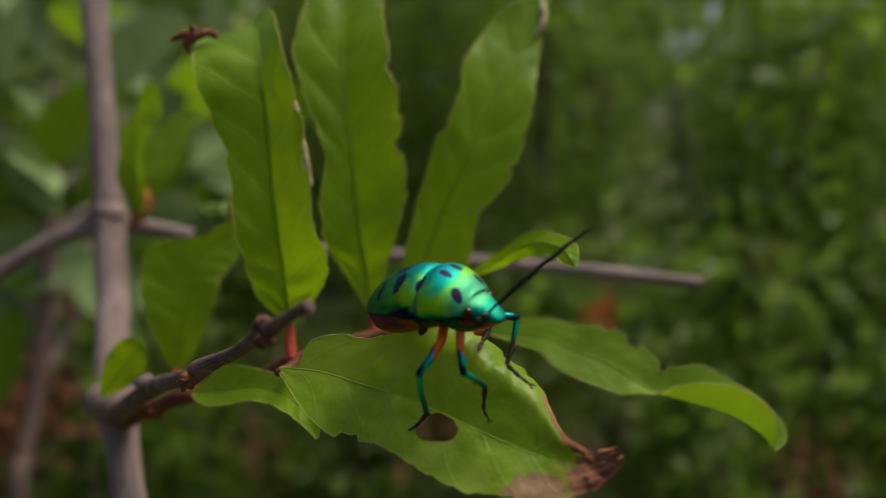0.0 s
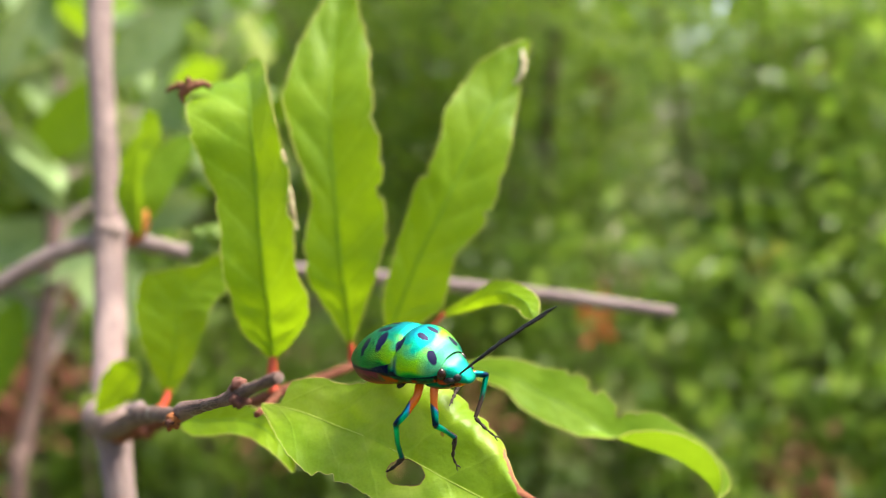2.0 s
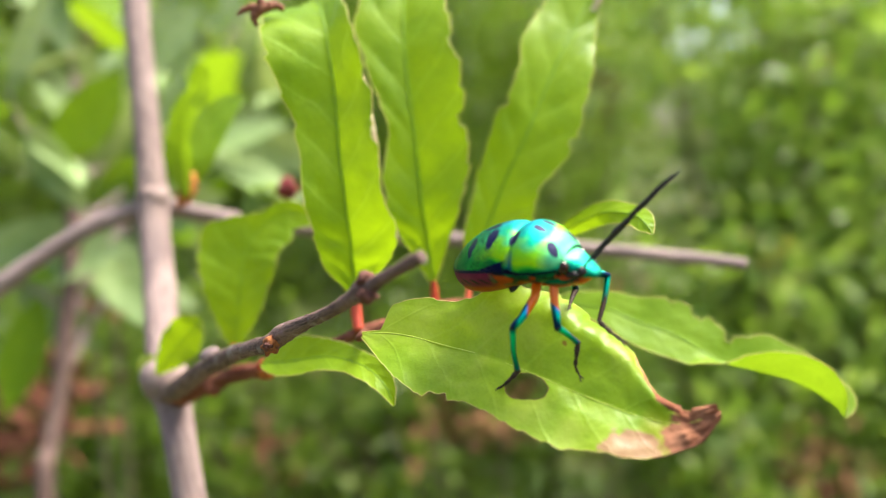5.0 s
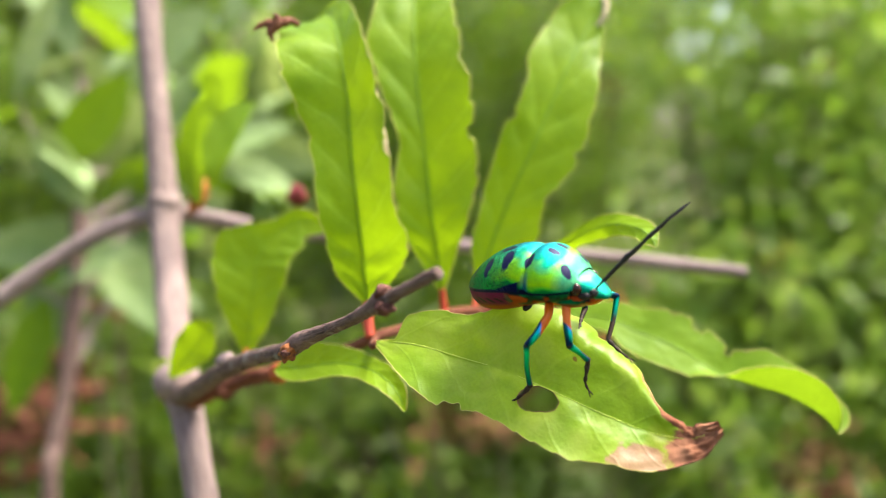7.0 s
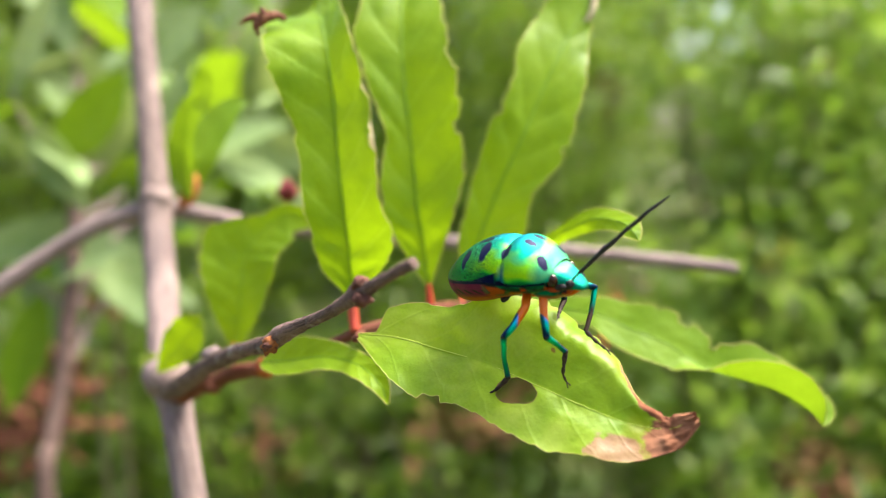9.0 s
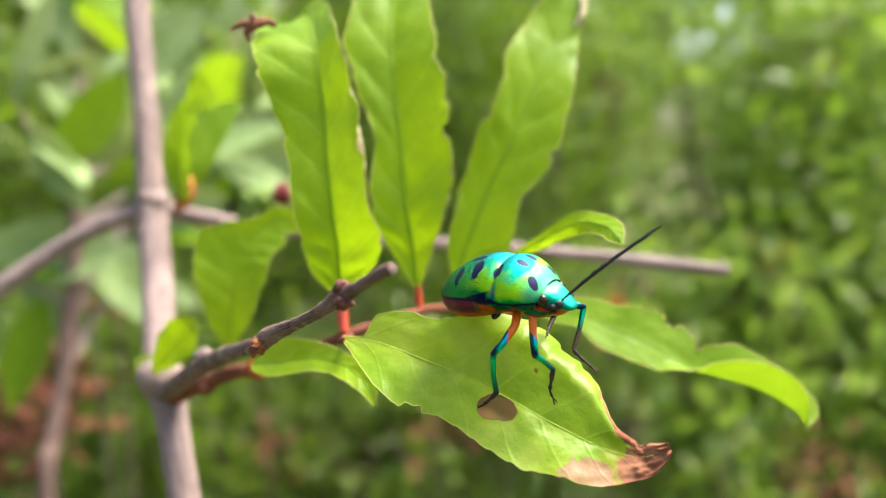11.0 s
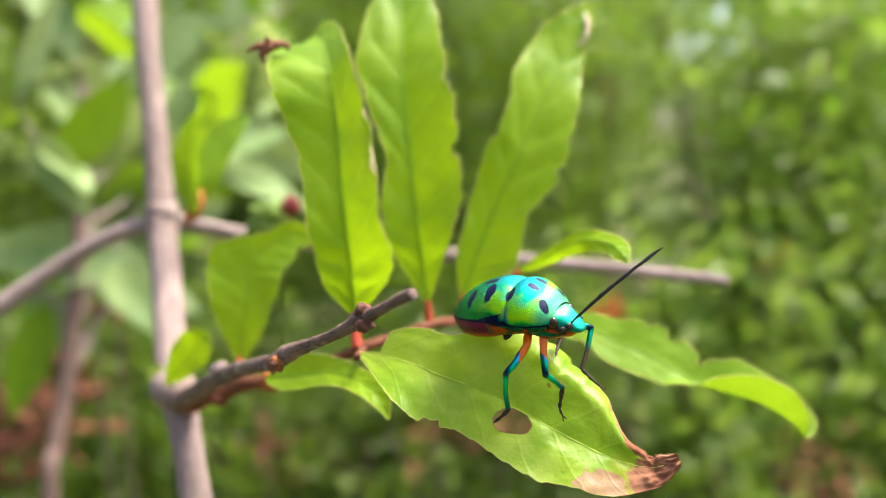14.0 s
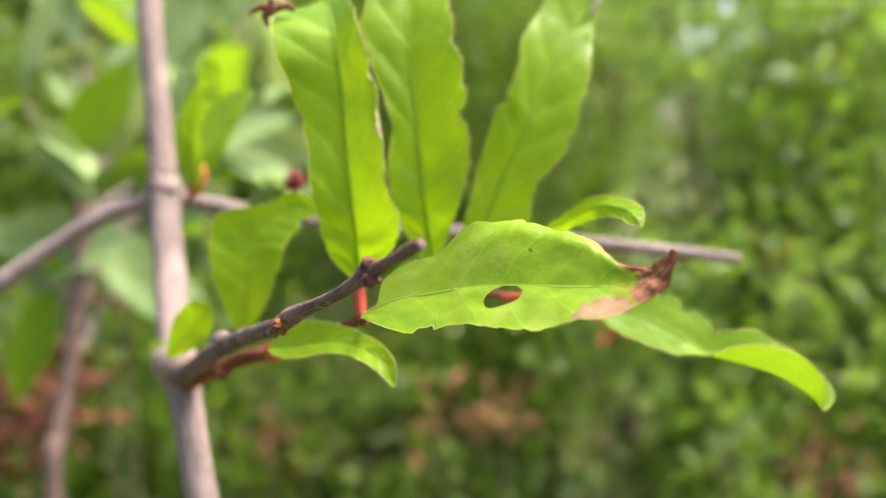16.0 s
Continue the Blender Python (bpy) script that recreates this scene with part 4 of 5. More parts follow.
part("beak", tube([(8.0, 0, -1.4, 0.4), (6.7, 0, -2.1, 0.45), (4.0, 0, -2.6, 0.35), (2.0, 0, -2.9, 0.25)], 20, 8), M_BEAK, bug, "orange beak folded under the head")
part("breast", blob((4.6, 0, -1.35), (3.2, 2.5, 1.35), rough=0.15, cuts=3), M_BELLY, bug)
part("neck", blob((5.15, 0, -0.1), (0.7, 2.75, 1.9), turn=Matrix.Rotation(radians(12), 3, "Y"), cuts=3), M_BLACK, bug)
for s in (-1, 1):
    part("antenna_socket", blob((7.35, s * 1.2, -0.62), (0.85, 0.5, 0.6), rough=0.25, cuts=3), M_BLACK, bug)
    part("cheek", blob((6.7, s * 1.75, -0.75), (0.9, 0.42, 0.42), rough=0.2, cuts=3), M_BLACK, bug)
    part("eye", blob((6.0, s * 2.05, 0.0), (0.72, 0.58, 0.78), cuts=3), M_EYE, bug, "dark brown eye")
LEGS = [
    leg([(2.3, -1.5, -2.0), (2.80, -3.06, -3.12), (2.15, -4.77, -4.64), (1.34, -5.84, -5.65), (0.79, -5.58, -8.51), (0.43, -4.88, -11.35), (-0.92, -5.45, -12.70), (-1.81, -6.00, -13.25)],
        [0.55, 0.52, 0.46, 0.40, 0.32, 0.36, 0.24, 0.13], 3, 5, M_TIBIA),
    leg([(4.3, -1.4, -1.8), (4.81, -2.62, -3.73), (5.38, -3.54, -6.09), (5.90, -2.53, -7.31), (6.30, -1.44, -8.74), (6.03, -1.83, -10.49), (5.86, -1.83, -11.45), (6.14, -1.74, -12.44)],
        [0.52, 0.48, 0.44, 0.34, 0.36, 0.28, 0.22, 0.13], 2, 4, M_TIBIA),
    leg([(5.6, 1.2, -1.8), (6.84, 3.54, -2.70), (7.42, 4.71, -3.32), (7.51, 3.18, -5.54), (7.55, 1.27, -7.29), (8.71, 1.36, -8.41), (9.78, 1.66, -9.44)],
        [0.5, 0.44, 0.4, 0.32, 0.28, 0.22, 0.13], 2, 4, M_TIBIA_GREY),
    leg([(2.8, 1.7, -2.2), (2.89, 4.68, -4.25), (2.82, 5.40, -5.64), (3.12, 3.86, -6.05), (3.99, 1.57, -6.09)], [0.5, 0.46, 0.4, 0.3, 0.18], 2, 3, M_TIBIA_BROWN)]
for s in (-1, 1):
    part("leg", limb([(-0.1, s * 1.0, -2.0), (-0.1, s * 2.1, -2.6), (-0.5, s * 2.4, -2.95), (-1.2, s * 1.4, -2.7), (-2.2, s * 0.8, -2.55)], [0.40, 0.36, 0.3, 0.25, 0.15]), M_BLACK, bug, "dark hind leg folded under the belly")

# antennae swing at their roots
ROOTS = {-1: (7.7, -1.0, -0.35), 1: (7.7, 1.1, -0.35)}
antennae = {}
for s in (-1, 1):
    pts = [(0.00, 0.00, 0.00, 0.10), (0.83, 0.51, 0.97, 0.11), (2.00, 1.23, 2.27, 0.17), (3.30, 2.04, 3.62, 0.21), (4.05, 2.50, 4.36, 0.15), (4.31, 2.66, 4.60, 0.09), (4.48, 2.76, 4.76, 0.15), (5.40, 3.33, 5.65, 0.19), (6.10, 3.76, 6.32, 0.13), (6.25, 3.86, 6.46, 0.08), (6.45, 3.98, 6.64, 0.13), (7.40, 4.56, 7.45, 0.16), (8.29, 5.11, 8.17, 0.06)]
    a = part("antenna", tube([(x, y, z, r * 1.2) for x, y, z, r in pts], 96, 8, 0.3, 3.0), M_BLACK, bug, "black jointed antenna")
    a.location = mm(*ROOTS[s])
    antennae[s] = a

HINGES = {-1: (2.2, -3.5, 0.9), 1: (2.2, 3.5, 0.9)}
wings = {}
for s in (-1, 1):
    w = part("forewing", wing_sheet(10.0, 4.4, s, 0.0), M_WING, bug, "smoky black wing")
    h = part("hindwing", wing_sheet(8.0, 4.2, s, 0.4), M_WING, bug)
    m = part("wing_membrane", wing_sheet(9.4, 4.6, s, 0.0), M_WING, w, "translucent smoky wing tip")
    wings[s] = (w, h, m)


# ---- behind: ground, undergrowth, hedge ----
def foliage_material(name, *greens):
    n = Nodes(name)
    isle = n.add("NewGeometry").outputs["Random Per Island"]
    ob = n.coords("Object")
    stops = [(k / (len(greens) - 1), g) for k, g in enumerate(greens)]
    col = n.ramp(isle, *stops)
    col = n.mix(n.math("MULTIPLY", n.noise(ob, 40, 3), 0.5), col, tuple(c * 0.6 for c in greens[0]))
    n.set(Base_Color=col, Roughness=0.38, Specular_IOR_Level=0.45)
    n.bump(n.noise(ob, 200, 2), 0.2, 0.002)
    n.glow_through(n.mix(0.5, col, (0.20, 0.33, 0.015)), 0.55)
    return n.mat


def leaf_cloud(name, centres, size, spread, lean=0.6, seed=0):
    """Many small folded leaves round the given centres (metres), as one mesh."""
    g = np.random.RandomState(seed)
    n = len(centres)
    p = np.asarray(centres, float) + g.normal(0, 1, (n, 3)) * spread
    way = g.normal(0, 1, (n, 3)) + (0, 0, lean)
    way /= np.linalg.norm(way, axis=1, keepdims=True)
    side = np.cross(way, g.normal(0, 1, (n, 3)))
    side /= np.linalg.norm(side, axis=1, keepdims=True)
    up = np.cross(side, way)
    ln = (size * g.uniform(0.6, 1.4, (n, 1)))
    w = ln * g.uniform(0.18, 0.27, (n, 1))
    verts = np.stack([p, p + way * ln * 0.45 + side * w + up * w * 0.4, p + way * ln - up * ln * 0.12, p + way * ln * 0.45 - side * w + up * w * 0.4], 1).reshape(-1, 3)
    k = np.arange(n)[:, None] * 4
    faces = np.concatenate([k + (0, 1, 2), k + (0, 2, 3)], 0)
    me = bpy.data.meshes.new(name)
    me.vertices.add(len(verts))
    me.vertices.foreach_set("co", verts.ravel())
    me.loops.add(faces.size)
    me.loops.foreach_set("vertex_index", faces.ravel())
    me.polygons.add(len(faces))
    me.polygons.foreach_set("loop_start", np.arange(len(faces)) * 3)
    me.update(calc_edges=True)
    me.validate()
    return me


def soil_material():
    n = Nodes("soil")
    ob = n.coords("Object")
    a, b = n.noise(ob, 1.2, 5), n.noise(ob, 25, 5, 0.65)
    col = n.mix(n.ramp(b, (0.35, 0.0), (0.65, 1.0)), (0.05, 0.026, 0.018), (0.16, 0.085, 0.055))
    grass = n.mix(b, (0.03, 0.07, 0.012), (0.07, 0.12, 0.02))
    col = n.mix(n.ramp(a, (0.42, 0.0), (0.56, 1.0)), col, grass)
    n.set(Base_Color=col, Roughness=0.9)
    n.bump(b, 0.8, 0.02)
    return n.mat


M_SOIL = soil_material()
M_FOL_BUSH = foliage_material("bush_leaves", (0.06, 0.115, 0.013), (0.105, 0.185, 0.017), (0.17, 0.26, 0.028), (0.24, 0.32, 0.055))
# bush greens raised for the right side, replacing light lost to self-shadowing
M_FOL_BRIGHTENED = foliage_material("brightened_bush_leaves", (0.102, 0.188, 0.019), (0.178, 0.305, 0.029), (0.28, 0.42, 0.058), (0.42, 0.51, 0.135))
M_FOL_HEDGE = foliage_material("hedge_leaves", (0.072, 0.12, 0.015), (0.12, 0.175, 0.022), (0.19, 0.245, 0.04))
M_WOOD_DARK = bark_material("bush_wood", (0.14, 0.10, 0.07), (0.06, 0.04, 0.03), 0.15)
M_DRY = plain_material("dry_leaf", (0.12, 0.042, 0.018), (0.06, 0.02, 0.01), 0.8, 80)
M_STALK = bark_material("back_stem_bark", (0.12, 0.08, 0.065), (0.06, 0.036, 0.03), 0.4)

bm = bmesh.new()
bmesh.ops.create_grid(bm, x_segments=60, y_segments=60, size=1.0)
for v in bm.verts:
    far = max(abs(v.co.x), abs(v.co.y))
    v.co *= 3 + 300 * far ** 3
    v.co.z = 0.03 * noise.noise(v.co * 0.9)
ground = new("ground", mesh_of("ground", bm))
ground.data.materials.append(M_SOIL)
tagged(ground, "brown soil with patches of short grass", "ground", "", "structure")


def bush(name, x, y, height, width, leaves, size, material, seed, label, limbs=9):
    """A dense bush: limbs from the root and a cloud of small leaves with gaps."""
    g = np.random.RandomState(seed)
    ob = thing(name, label, "bush", pose(x, y, 0), "undergrowth bushes")
    tips = []
    for k in range(limbs):
        a, lean = 2 * math.pi * k / limbs + g.uniform(-0.3, 0.3), g.uniform(0.15, 0.75)
        end = np.array([math.cos(a) * width * lean, math.sin(a) * width * lean, height * g.uniform(0.7, 1.0)])
        mid = end * (0.35, 0.35, 0.5) + g.normal(0, 0.04, 3)
        pts = [(0, 0, -30, 14), (*(mid * 1000), 9), (*(end * 1000), 3)]
        part("limb", tube(pts, 10, 6), material[1], ob)
        for s in np.linspace(0.15, 1.0, 26):
            q = spline([p[:3] for p in pts], s) / 1000
            tips.append(q)
    tips = np.array(tips)
    tips = tips[g.randint(0, len(tips), leaves // 14)] + g.normal(0, 1, (leaves // 14, 3)) * (width * 0.20, width * 0.20, height * 0.10)
    tips[:, 2] = np.abs(tips[:, 2])
    centres = np.repeat(tips, 14, 0)
    me = leaf_cloud("foliage", centres, size, size * 1.1, seed=seed)
    me.materials.append(material[0])
    f = new("foliage", me)
    f.parent = ob
    tagged(f, "", "", "", "stuff")
    return ob


BUSHES = [(-0.36, 1.65, 0.66, 0.42, 1300), (-0.06, 1.5, 0.55, 0.32, 800), (-1.5, 2.0, 1.5, 0.7, 7000), (-0.7, 2.6, 1.9, 0.8, 8000), (0.1, 2.3, 1.7, 0.8, 8000), (0.75, 1.9, 1.6, 0.6, 9000), (1.35, 2.2, 1.9, 0.7, 8000),
          (0.5, 3.2, 2.4, 1.0, 8000), (0.0, 3.0, 2.7, 0.8, 8000), (0.45, 1.15, 0.58, 0.12, 700), (-1.3, 3.4, 2.4, 1.0, 8000), (2.1, 2.9, 2.3, 1.0, 7000), (-2.3, 2.9, 2.1, 0.9, 6000), (1.1, 1.35, 0.8, 0.45, 4500), (0.55, 1.6, 0.85, 0.5, 5000), (1.0, 1.75, 1.3, 0.5, 5000), (-0.75, 1.7, 0.75, 0.5, 4000), (0.0, 1.9, 0.8, 0.5, 4500)]
# added out of view behind and beside the camera; they only shape the light
BUSHES_UNSEEN = [(-1.8, -1.2, 1.8, 0.8, 4000), (-0.6, -1.9, 2.2, 0.9, 5000), (0.8, -1.8, 2.0, 0.9, 5000), (2.0, -0.9, 1.9, 0.8, 4000), (2.3, 0.6, 1.8, 0.7, 4000), (-2.4, 0.5, 1.6, 0.7, 4000)]
# taller bushes on the right take the brightened greens
for k, (x, y, h, w, n) in enumerate(BUSHES + BUSHES_UNSEEN):
    bush("bush", x, y, h, w, int(n * (0.8 if y < 0 else 1.15 if x > 0.4 else 1.5)), 0.036 if y > 0 else 0.045, (M_FOL_BRIGHTENED if x > 0.4 and h > 0.7 and y > 0 else M_FOL_BUSH, M_WOOD_DARK), 100 + k, "dense green bush with small leaves")
for k in range(14):
    x = -11 + 1.7 * k
    bush("hedge_bush", x, 6.0 + 1.1 * math.sin(k * 2.1), 3.6 + 0.6 * math.sin(k * 1.3), 1.5, 11000, 0.13, (M_FOL_HEDGE, M_WOOD_DARK), 200 + k, "tall green hedge bush far behind", 7)

# a second pomegranate shrub close behind, out of focus
back_shrub = thing("pomegranate_shrub", "pale green pomegranate shrub with a thin brown stem", "shrub", HOME)
part("stem", tube([(x, y, z, r * 0.72) for x, y, z, r in BGSTEM] + [(-185, 380, -420, 7.0), (-190, 420, -1060, 8.0)], 70, 10, 0.15, 6.0), M_STALK, back_shrub)
g = np.random.RandomState(5)
REACH = [(-0.50, 0.36, 330), (-0.36, 0.30, 390), (-0.55, 0.20, 300), (-0.44, 0.12, 350), (-0.30, 0.18, 420), (-0.56, 0.02, 320), (-0.24, 0.33, 460), (-0.34, 0.06, 470), (-0.16, 0.36, 480), (-0.22, 0.23, 400), (-0.27, 0.11, 430), (-0.23, 0.14, 340), (-0.19, 0.20, 380), (-0.25, 0.30, 360)]
for k, (u, v, d) in enumerate(REACH):
    root = spline([p[:3] for p in BGSTEM], 0.08 + 0.07 * k % 0.6)
    d *= 1.5
    end = np.array([u * d, d, v * d])
    pts = [(*root, 1.5), (*(root * 0.45 + end * 0.55 + g.normal(0, 8, 3)), 1.1), (*end, 0.6)]
    part("side_branch", tube(pts, 16, 7, 0.1), M_BRANCH, back_shrub)
    for j in range(6):
        base = spline([p[:3] for p in pts], 1.0 - 0.15 * j)
        way = g.normal(0, 1, 3) * (1, 0.5, 0.8) + (0.2, -0.2, 0.35)
        way /= np.linalg.norm(way)
        ln, wd = g.uniform(50, 85), g.uniform(10, 17)
        st = [(*(base + way * ln * s + np.array([0, 0, -6 * s * s])), wd * a, wd * a) for s, a in ((0, 0.08), (0.25, 0.8), (0.5, 1.0), (0.75, 0.75), (1, 0.06))]
        leaf(back_shrub, st, g.normal(0, 0.6, 3) + (0, -1, 0.5), M_LEAF_SHEEN if (k + j) % 3 == 1 else M_LEAF_SKYLIT, fold=0.2, wave=0.8, ragged=0.06, seed=20.0 + 7 * k + j, nu=14, nv=3, rim=False)

# the thin dark stem of a young tree between the bushes
sapling = thing("young_tree", "thin dark-stemmed young tree standing among the bushes", "tree", pose(0.28, 2.08, 0))
part("trunk", tube([(0, 0, -40, 22), (12, 0, 500, 19), (-6, 5, 950, 17), (8, 0, 1400, 15), (0, 0, 2000, 11), (10, 0, 2600, 6)], 40, 10, 0.12, 7.0), M_WOOD_DARK, sapling)
for k, (z, a, ln) in enumerate(((1500, 0.4, 420), (1650, 2.6, 460), (1850, 4.4, 480), (2050, 1.5, 420), (2250, 3.4, 380))):
    part("limb", tube([(0, 0, z, 9), (math.cos(a) * ln * 0.5, math.sin(a) * ln * 0.5, z + 220, 6), (math.cos(a) * ln, math.sin(a) * ln, z + 500, 2)], 12, 6, 0.1, k), M_WOOD_DARK, sapling)
g = np.random.RandomState(77)
crown = leaf_cloud("crown", np.repeat(g.normal(0, 1, (170, 3)) * (0.30, 0.30, 0.25) + (0, 0, 2.4), 14, 0), 0.045, 0.05, seed=78)
crown.materials.append(M_FOL_BUSH)
tagged(new("crown", crown), "", "", "", "stuff").parent = sapling

# withered tufts, a red bloom and pale stand-ins for blurred glints among the bushes
def tuft(name, label, x, y, z, count, size, material, seed):
    """A clump of leaves at a place in the sprig's frame (metres), held by a thin stalk from the ground."""
    at = HOME @ Vector((x, y, z))
    ob = thing(name, label, "plant", pose(at.x, at.y, 0), "withered tufts")
    part("stalk", tube([(0, 0, -20, 3), (15, 5, at.z * 500, 2.5), (0, 0, at.z * 1000, 1.5)], 8, 6), M_WOOD_DARK, ob)
    me = leaf_cloud("withered_leaves", np.tile((0, 0, at.z), (count * 3, 1)), size * 0.75, size * 0.8, seed=seed)
    me.materials.append(material)
    f = new("withered_leaves", me)
    f.parent = ob
    return ob


M_RUST = plain_material("rusty_leaf", (0.18, 0.085, 0.034), (0.10, 0.042, 0.018), 0.8, 60)
M_RED = plain_material("bloom_red", (0.62, 0.05, 0.012), (0.48, 0.035, 0.01), 0.5, 60)
# very pale leaves that imitate out-of-focus highlights by their colour
M_GLINT = plain_material("glint_leaf", (0.55, 0.50, 0.36), (0.42, 0.36, 0.22), 0.5, 60)
M_YELLOW = plain_material("yellow_leaf", (0.55, 0.42, 0.08), (0.40, 0.32, 0.06), 0.5, 60)
for k, (x, y, z, n, size, material) in enumerate([
        (0.510, 1.10, -0.310, 20, 0.035, M_RUST),
        (0.068, 1.00, -0.208, 16, 0.030, M_RUST),
        (-0.013, 0.98, -0.217, 14, 0.030, M_RUST),
        (-0.226, 1.00, -0.247, 10, 0.025, M_DRY),
        (-0.486, 0.90, -0.222, 30, 0.035, M_DRY),
        (-0.430, 0.85, -0.150, 40, 0.034, M_DRY),
        (-0.278, 0.62, -0.046, 8, 0.020, M_DRY),
        (0.242, 1.20, -0.107, 14, 0.020, M_RED),
        (0.687, 1.50, 0.353, 6, 0.030, M_DRY),
        (0.582, 1.40, -0.001, 6, 0.030, M_YELLOW),
        (0.318, 1.40, -0.001, 5, 0.030, M_GLINT),
        (-0.314, 0.70, 0.203, 8, 0.022, M_DRY),
        (0.335, 1.60, 0.312, 8, 0.030, M_DRY)]):
    label = {M_RED: "small red bloom on a thin stalk", M_GLINT: "pale leaves on a stalk in place of blurred glints of light", M_YELLOW: "yellowed leaves on a thin stalk"}.get(material, "withered brown leaves on a thin stalk")
    tuft("withered_tuft", label, x, y, z, n, size, material, 400 + k)



# ---- what moves ----
# seconds and the turn of the perch leaf about its joint: sway, dip, swing (degrees)
SWAY = [
    (0.0, -2.5, 1.6, -0.8), (0.5, -2.4, 1.6, -0.7), (1.0, -2.4, 1.0, -1.2), (1.5, -5.3, 1.4, -0.7), (2.0, -0.5, 2.1, 2.1), (2.5, 1.8, 3.8, 2.5),
    (3.0, -3.9, 0.6, 0.7), (3.5, -3.3, -0.3, -1.1), (4.0, -2.1, -1.0, -1.7), (6.5, -0.9, 0.6, -2.0), (7.0, 0, 0, 0), (7.5, -2.1, 1.2, -0.5),
    (8.0, -3.8, 1.4, -1.2), (8.5, -2.9, 1.8, -1.5), (9.0, -0.9, 0.8, -0.8), (11.5, 4.1, 2.0, 1.6), (12.0, 0.2, -2.6, 0.3), (12.5, 2.4, 3.3, 3.2),
    (13.0, -6.3, 0.5, -1.2), (13.5, 0.5, 0.5, 2.5), (14.0, 3.5, 2.5, 2.7), (14.5, -0.9, 0.6, 2.0), (14.8, -3.5, -8.0, 0.0), (15.0, -9.8, -16.9, -2.2),
    (15.2, -12.6, -13.0, -3.5), (15.5, -12.4, -12.4, -3.8), (16.0, -14.3, -16.1, -6.7)]
# seconds and how far gusts shift that joint to the side and up (millimetres)
GUST = [(0.0, 0, 0.1), (1.0, 0, 0.1), (1.5, 0.1, 0.5), (2.0, 0.4, 1.0), (2.5, 0.2, 0.8), (3.0, -0.3, 0.5), (3.5, 0, 0.1), (12.5, 0, 0.1), (13.0, -0.8, 0.7), (13.5, 0, 0.7), (14.0, 0, 0.3), (14.5, 0, 0), (16.0, 0, 0)]
# the leap: seconds, place in the sprig's frame (millimetres), pitch up, roll and heading (degrees)
LEAP = [
    (14.65, 6.2, 89.0, -1.7, 4, 18, -33),
    (14.80, 7.1, 86.0, 1.1, 3, 16, -32),
    (15.00, 6.6, 79.0, 5.9, 9, 6, -38),
    (15.20, 8.2, 71.0, 10.5, 12, 0, -58),
    (15.30, 9.4, 67.0, 13.2, 14, -4, -56),
    (15.50, 12.6, 63.0, 17.9, 16, -6, -48),
    (15.70, 19.2, 61.0, 25.4, 18, -6, -48),
    (16.00, 23.9, 60.0, 39.4, 18, -6, -46),
]


def sway(t):
    a, b, c = (float(np.interp(t, [r[0] for r in SWAY], [r[k] for r in SWAY])) for k in (1, 2, 3))
    dx, dz = (float(np.interp(t, [r[0] for r in GUST], [r[k] for r in GUST])) for k in (1, 2))
    return Matrix.Translation(mm(PERCH[0] + dx, PERCH[1], PERCH[2] + dz)) @ pose(0, 0, 0, 0, a, 0) @ pose(0, 0, 0, b) @ pose(0, 0, 0, 0, 0, c)


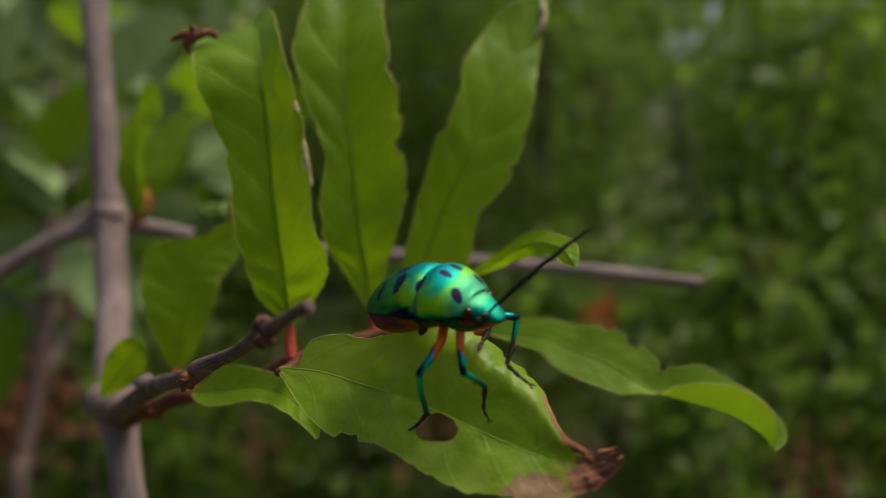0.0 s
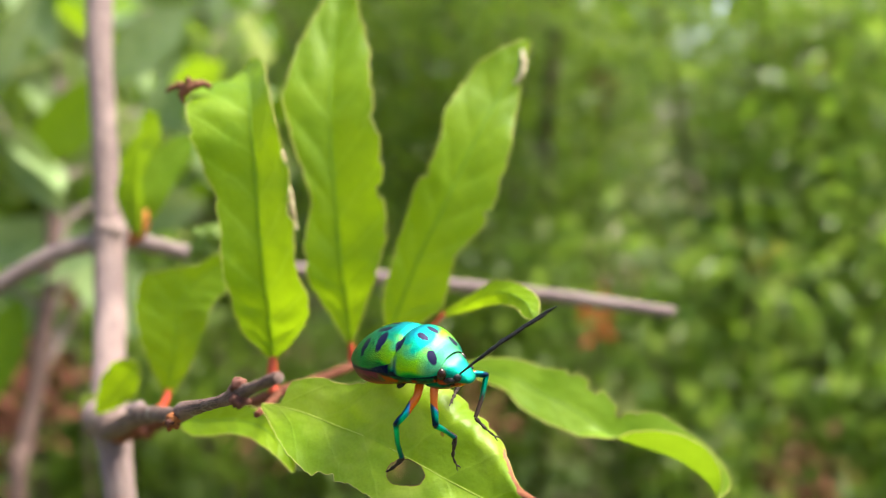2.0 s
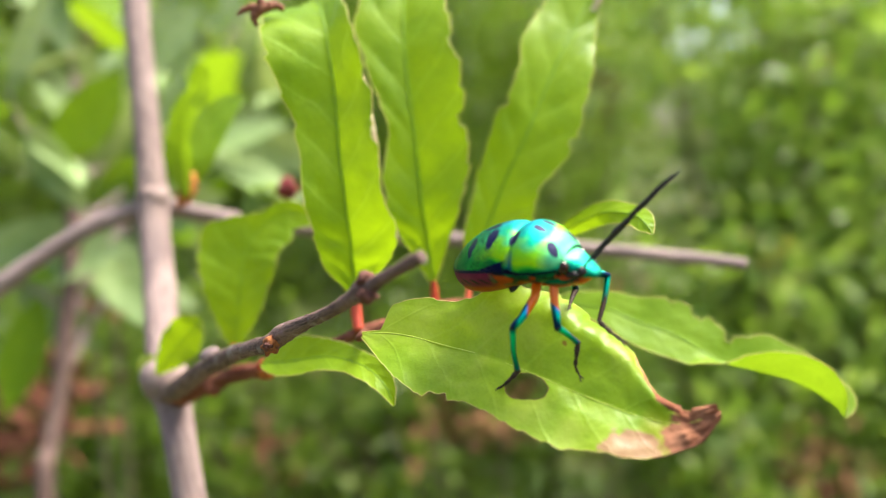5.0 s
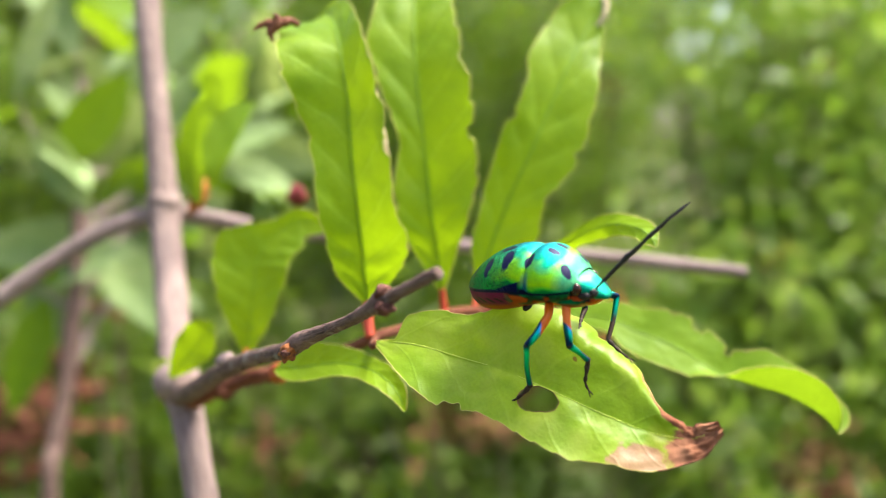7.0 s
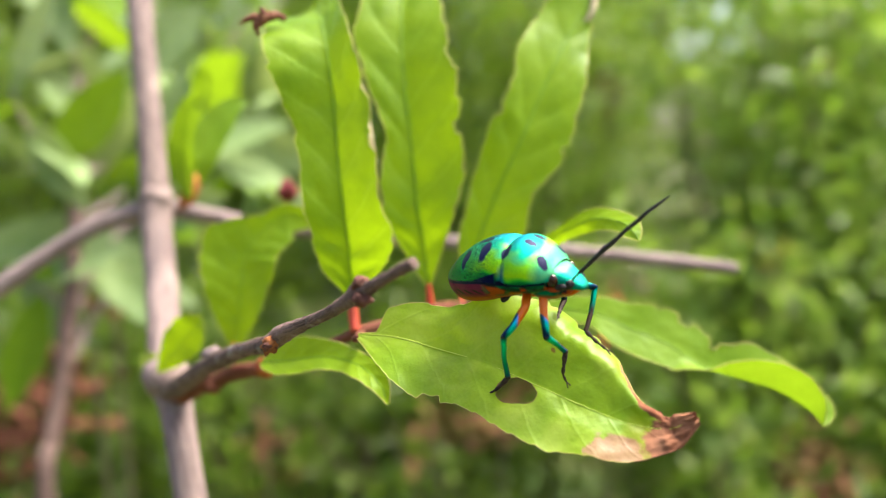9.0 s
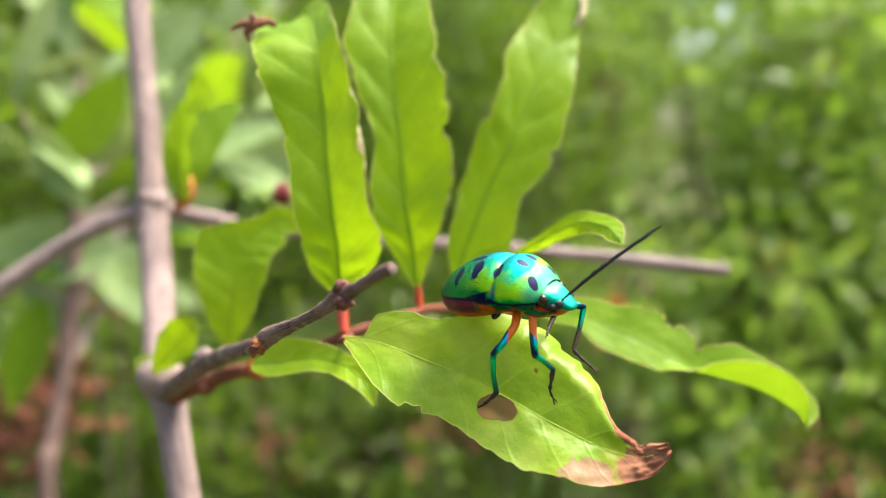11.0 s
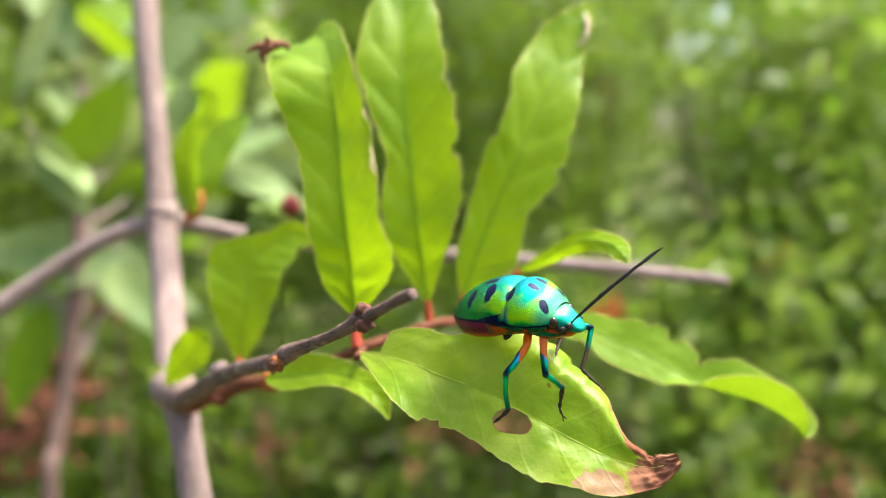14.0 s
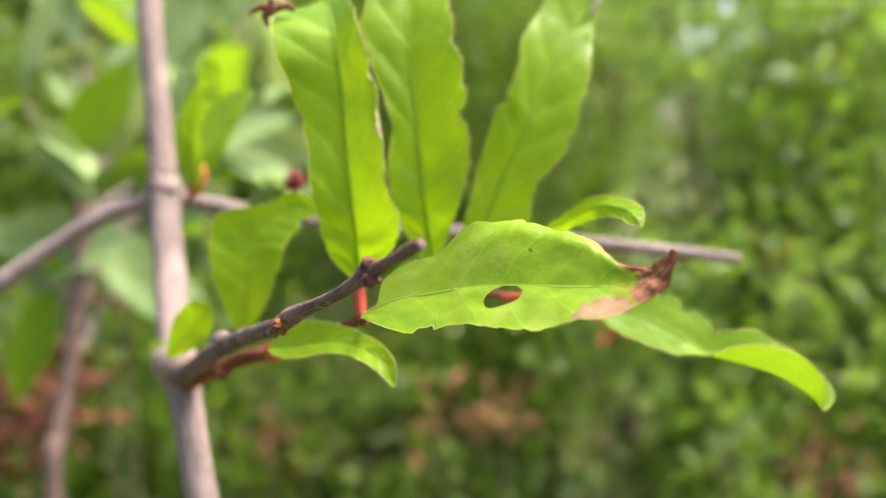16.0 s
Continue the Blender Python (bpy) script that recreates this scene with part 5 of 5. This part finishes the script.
def motions():
    walk(perch_leaf, [(t, sway(t)) for t, *_ in SWAY])
    feet = PERCHED @ mm(3.0, -3.0, -12.0)

    # seconds and the small steps of the bug to the side and up on its leaf (millimetres)
    steps = [(0.0, 0, 0), (1.0, 0, 0), (2.0, 0.5, 0.25), (3.0, 0.35, 0), (4.0, 0, 0), (9.0, 0, 0), (11.5, 0.8, 0.35), (12.0, 0.5, 0.1), (13.0, 0.6, 0.3), (13.5, 0.6, 0.1), (14.0, 0.3, 0), (14.3, 0, 0)]

    def ride(t):
        """The bug rides on the leaf but keeps itself more upright than the leaf turns."""
        turn = sway(t) @ sway(7.0).inverted()
        a, b, c = (0.35 * angle for angle in turn.to_euler())
        lean = Matrix.Translation(feet) @ Euler((a, b, c)).to_matrix().to_4x4() @ Matrix.Translation(-feet)
        shuffle, rise = (float(np.interp(t, [r[0] for r in steps], [r[k] for r in steps])) for k in (1, 2))
        return Matrix.Translation(turn @ feet - feet + mm(shuffle, 0, rise)) @ lean @ PERCHED

    rows = [(t, HOME @ ride(t)) for t, *_ in SWAY if t <= 14.0]
    for t, rise, tilt, yaw in ((14.15, 0.1, 1, 1), (14.3, 0.4, 3, 2), (14.4, 0.6, 4, 4), (14.5, 1.2, 4, 7)):
        rows.append((t, HOME @ Matrix.Translation(mm(0.1 * yaw, 0, rise)) @ ride(t) @ pose(0, 0, 0, 0, -tilt, yaw)))
    for t, x, y, z, up, roll, heading in LEAP:
        m = pose(0, 0, 0, 0, 0, heading) @ pose(0, 0, 0, 0, -up) @ pose(0, 0, 0, roll)
        m.translation = mm(x, y, z)
        rows.append((t, HOME @ m))
    walk(bug, rows)
    # the rear body hangs from the waist in flight
    hang = [(0.0, 0), (14.0, 0), (14.3, -6), (14.4, -9), (14.5, -13), (14.65, -22), (14.8, -27), (15.0, -25), (15.2, -24), (16.0, -26)]
    for ob in (shell, abdomen):
        walk(ob, [(t, pose(0, 0, 0, 0, a, 0)) for t, a in hang])
    # the second leaf nods in the breeze
    nods = [(0.0, 1.0), (1.0, 1.2), (2.0, -0.5), (3.0, 0.6), (4.0, 1.8), (6.5, 0.0), (8.0, -0.6), (9.0, 0.0), (11.5, 0.4), (12.0, 0.2), (12.5, -4.0), (13.0, -4.8), (13.5, -0.5), (14.5, 0.2), (16.0, 0.2)]
    walk(side_leaf, [(t, Matrix.Translation(mm(*FAR_JOINT)) @ pose(0, 0, 0, 0, -a, 0)) for t, a in nods])
    # legs trail behind in flight: how far each turns back at the hip
    for (ob, hip), back, out in zip(LEGS, (22, -30, 5, 40), (32, 0, 0, -25)):
        walk(ob, [(t, Matrix.Translation(mm(*hip)) @ pose(0, 0, 0, out * k, back * k, 0)) for t, k in ((0.0, 0), (14.55, 0), (14.9, 0.1), (15.1, 0.45), (15.3, 0.9), (15.6, 1.0), (16.0, 1.0))])
    # antennae feel about
    feel = [(0.0, 6), (1.5, 2), (2.5, 14), (3.5, -10), (4.0, -4), (6.5, 0), (8.0, 2), (9.0, 3), (11.5, 8), (12.5, 16), (13.5, 4), (14.3, 0), (14.8, -16), (15.2, -18), (16.0, -18)]
    for s in (-1, 1):
        walk(antennae[s], [(t, Matrix.Translation(mm(*ROOTS[s])) @ pose(0, 0, 0, 0, a + (1 if s > 0 else 0), 3 if s > 0 else 0)) for t, a in feel])
    # wings: folded, spread at 14.2 s, then beating
    beat = [(0.0, -15, -11, 0), (13.9, -15, -11, 0), (14.05, -8, -4, 0), (14.13, 22, -4, 4), (14.2, 40, 0, 6), (14.3, 38, 21, 8), (14.4, 36, 24, 8)]
    for k in range(int(1.5 * FPS)):
        swing = (4, -22, 4, 38)[k % 4] if k < 9 else (4, -22, 4, 38)[(k + 3) % 4]
        beat.append((14.5 + (k - 1) / FPS, 12 if k < 9 else 68, swing, 8))
    for s in (-1, 1):
        for w, share, drop in ((wings[s][0], 1.0, 0.0), (wings[s][1], 0.8, -0.35)):
            rows = []
            for t, out, lift, twist in beat:
                if s > 0 and 14.1 < t < 14.45:
                    out, lift = out - 8, lift + 13
                if s > 0 and t > 14.75:
                    out = 108
                if t > 14.1:
                    twist = 36 if s < 0 else 68 if t < 14.75 else 25
                m = Matrix.Translation(mm(HINGES[s][0], HINGES[s][1] * (0.72 if out < 0 else 1.0), HINGES[s][2] * (0.6 if out < 0 else 1.0) + drop * (0.3 if out < 0 else 1.0)))
                m = m @ pose(0, 0, 0, 0, 0, -s * out * share) @ pose(0, 0, 0, s * -twist, lift * share)
                rows.append((t, m))
            walk(w, rows)
        walk(wings[s][2], [(t, Matrix.Translation(mm(0.6, 0, -0.1)) if out < 0 else Matrix.Translation(mm(-6.4 if t > 14.15 else -2.0, 0, -0.15))) for t, out, _, _ in beat])


motions()
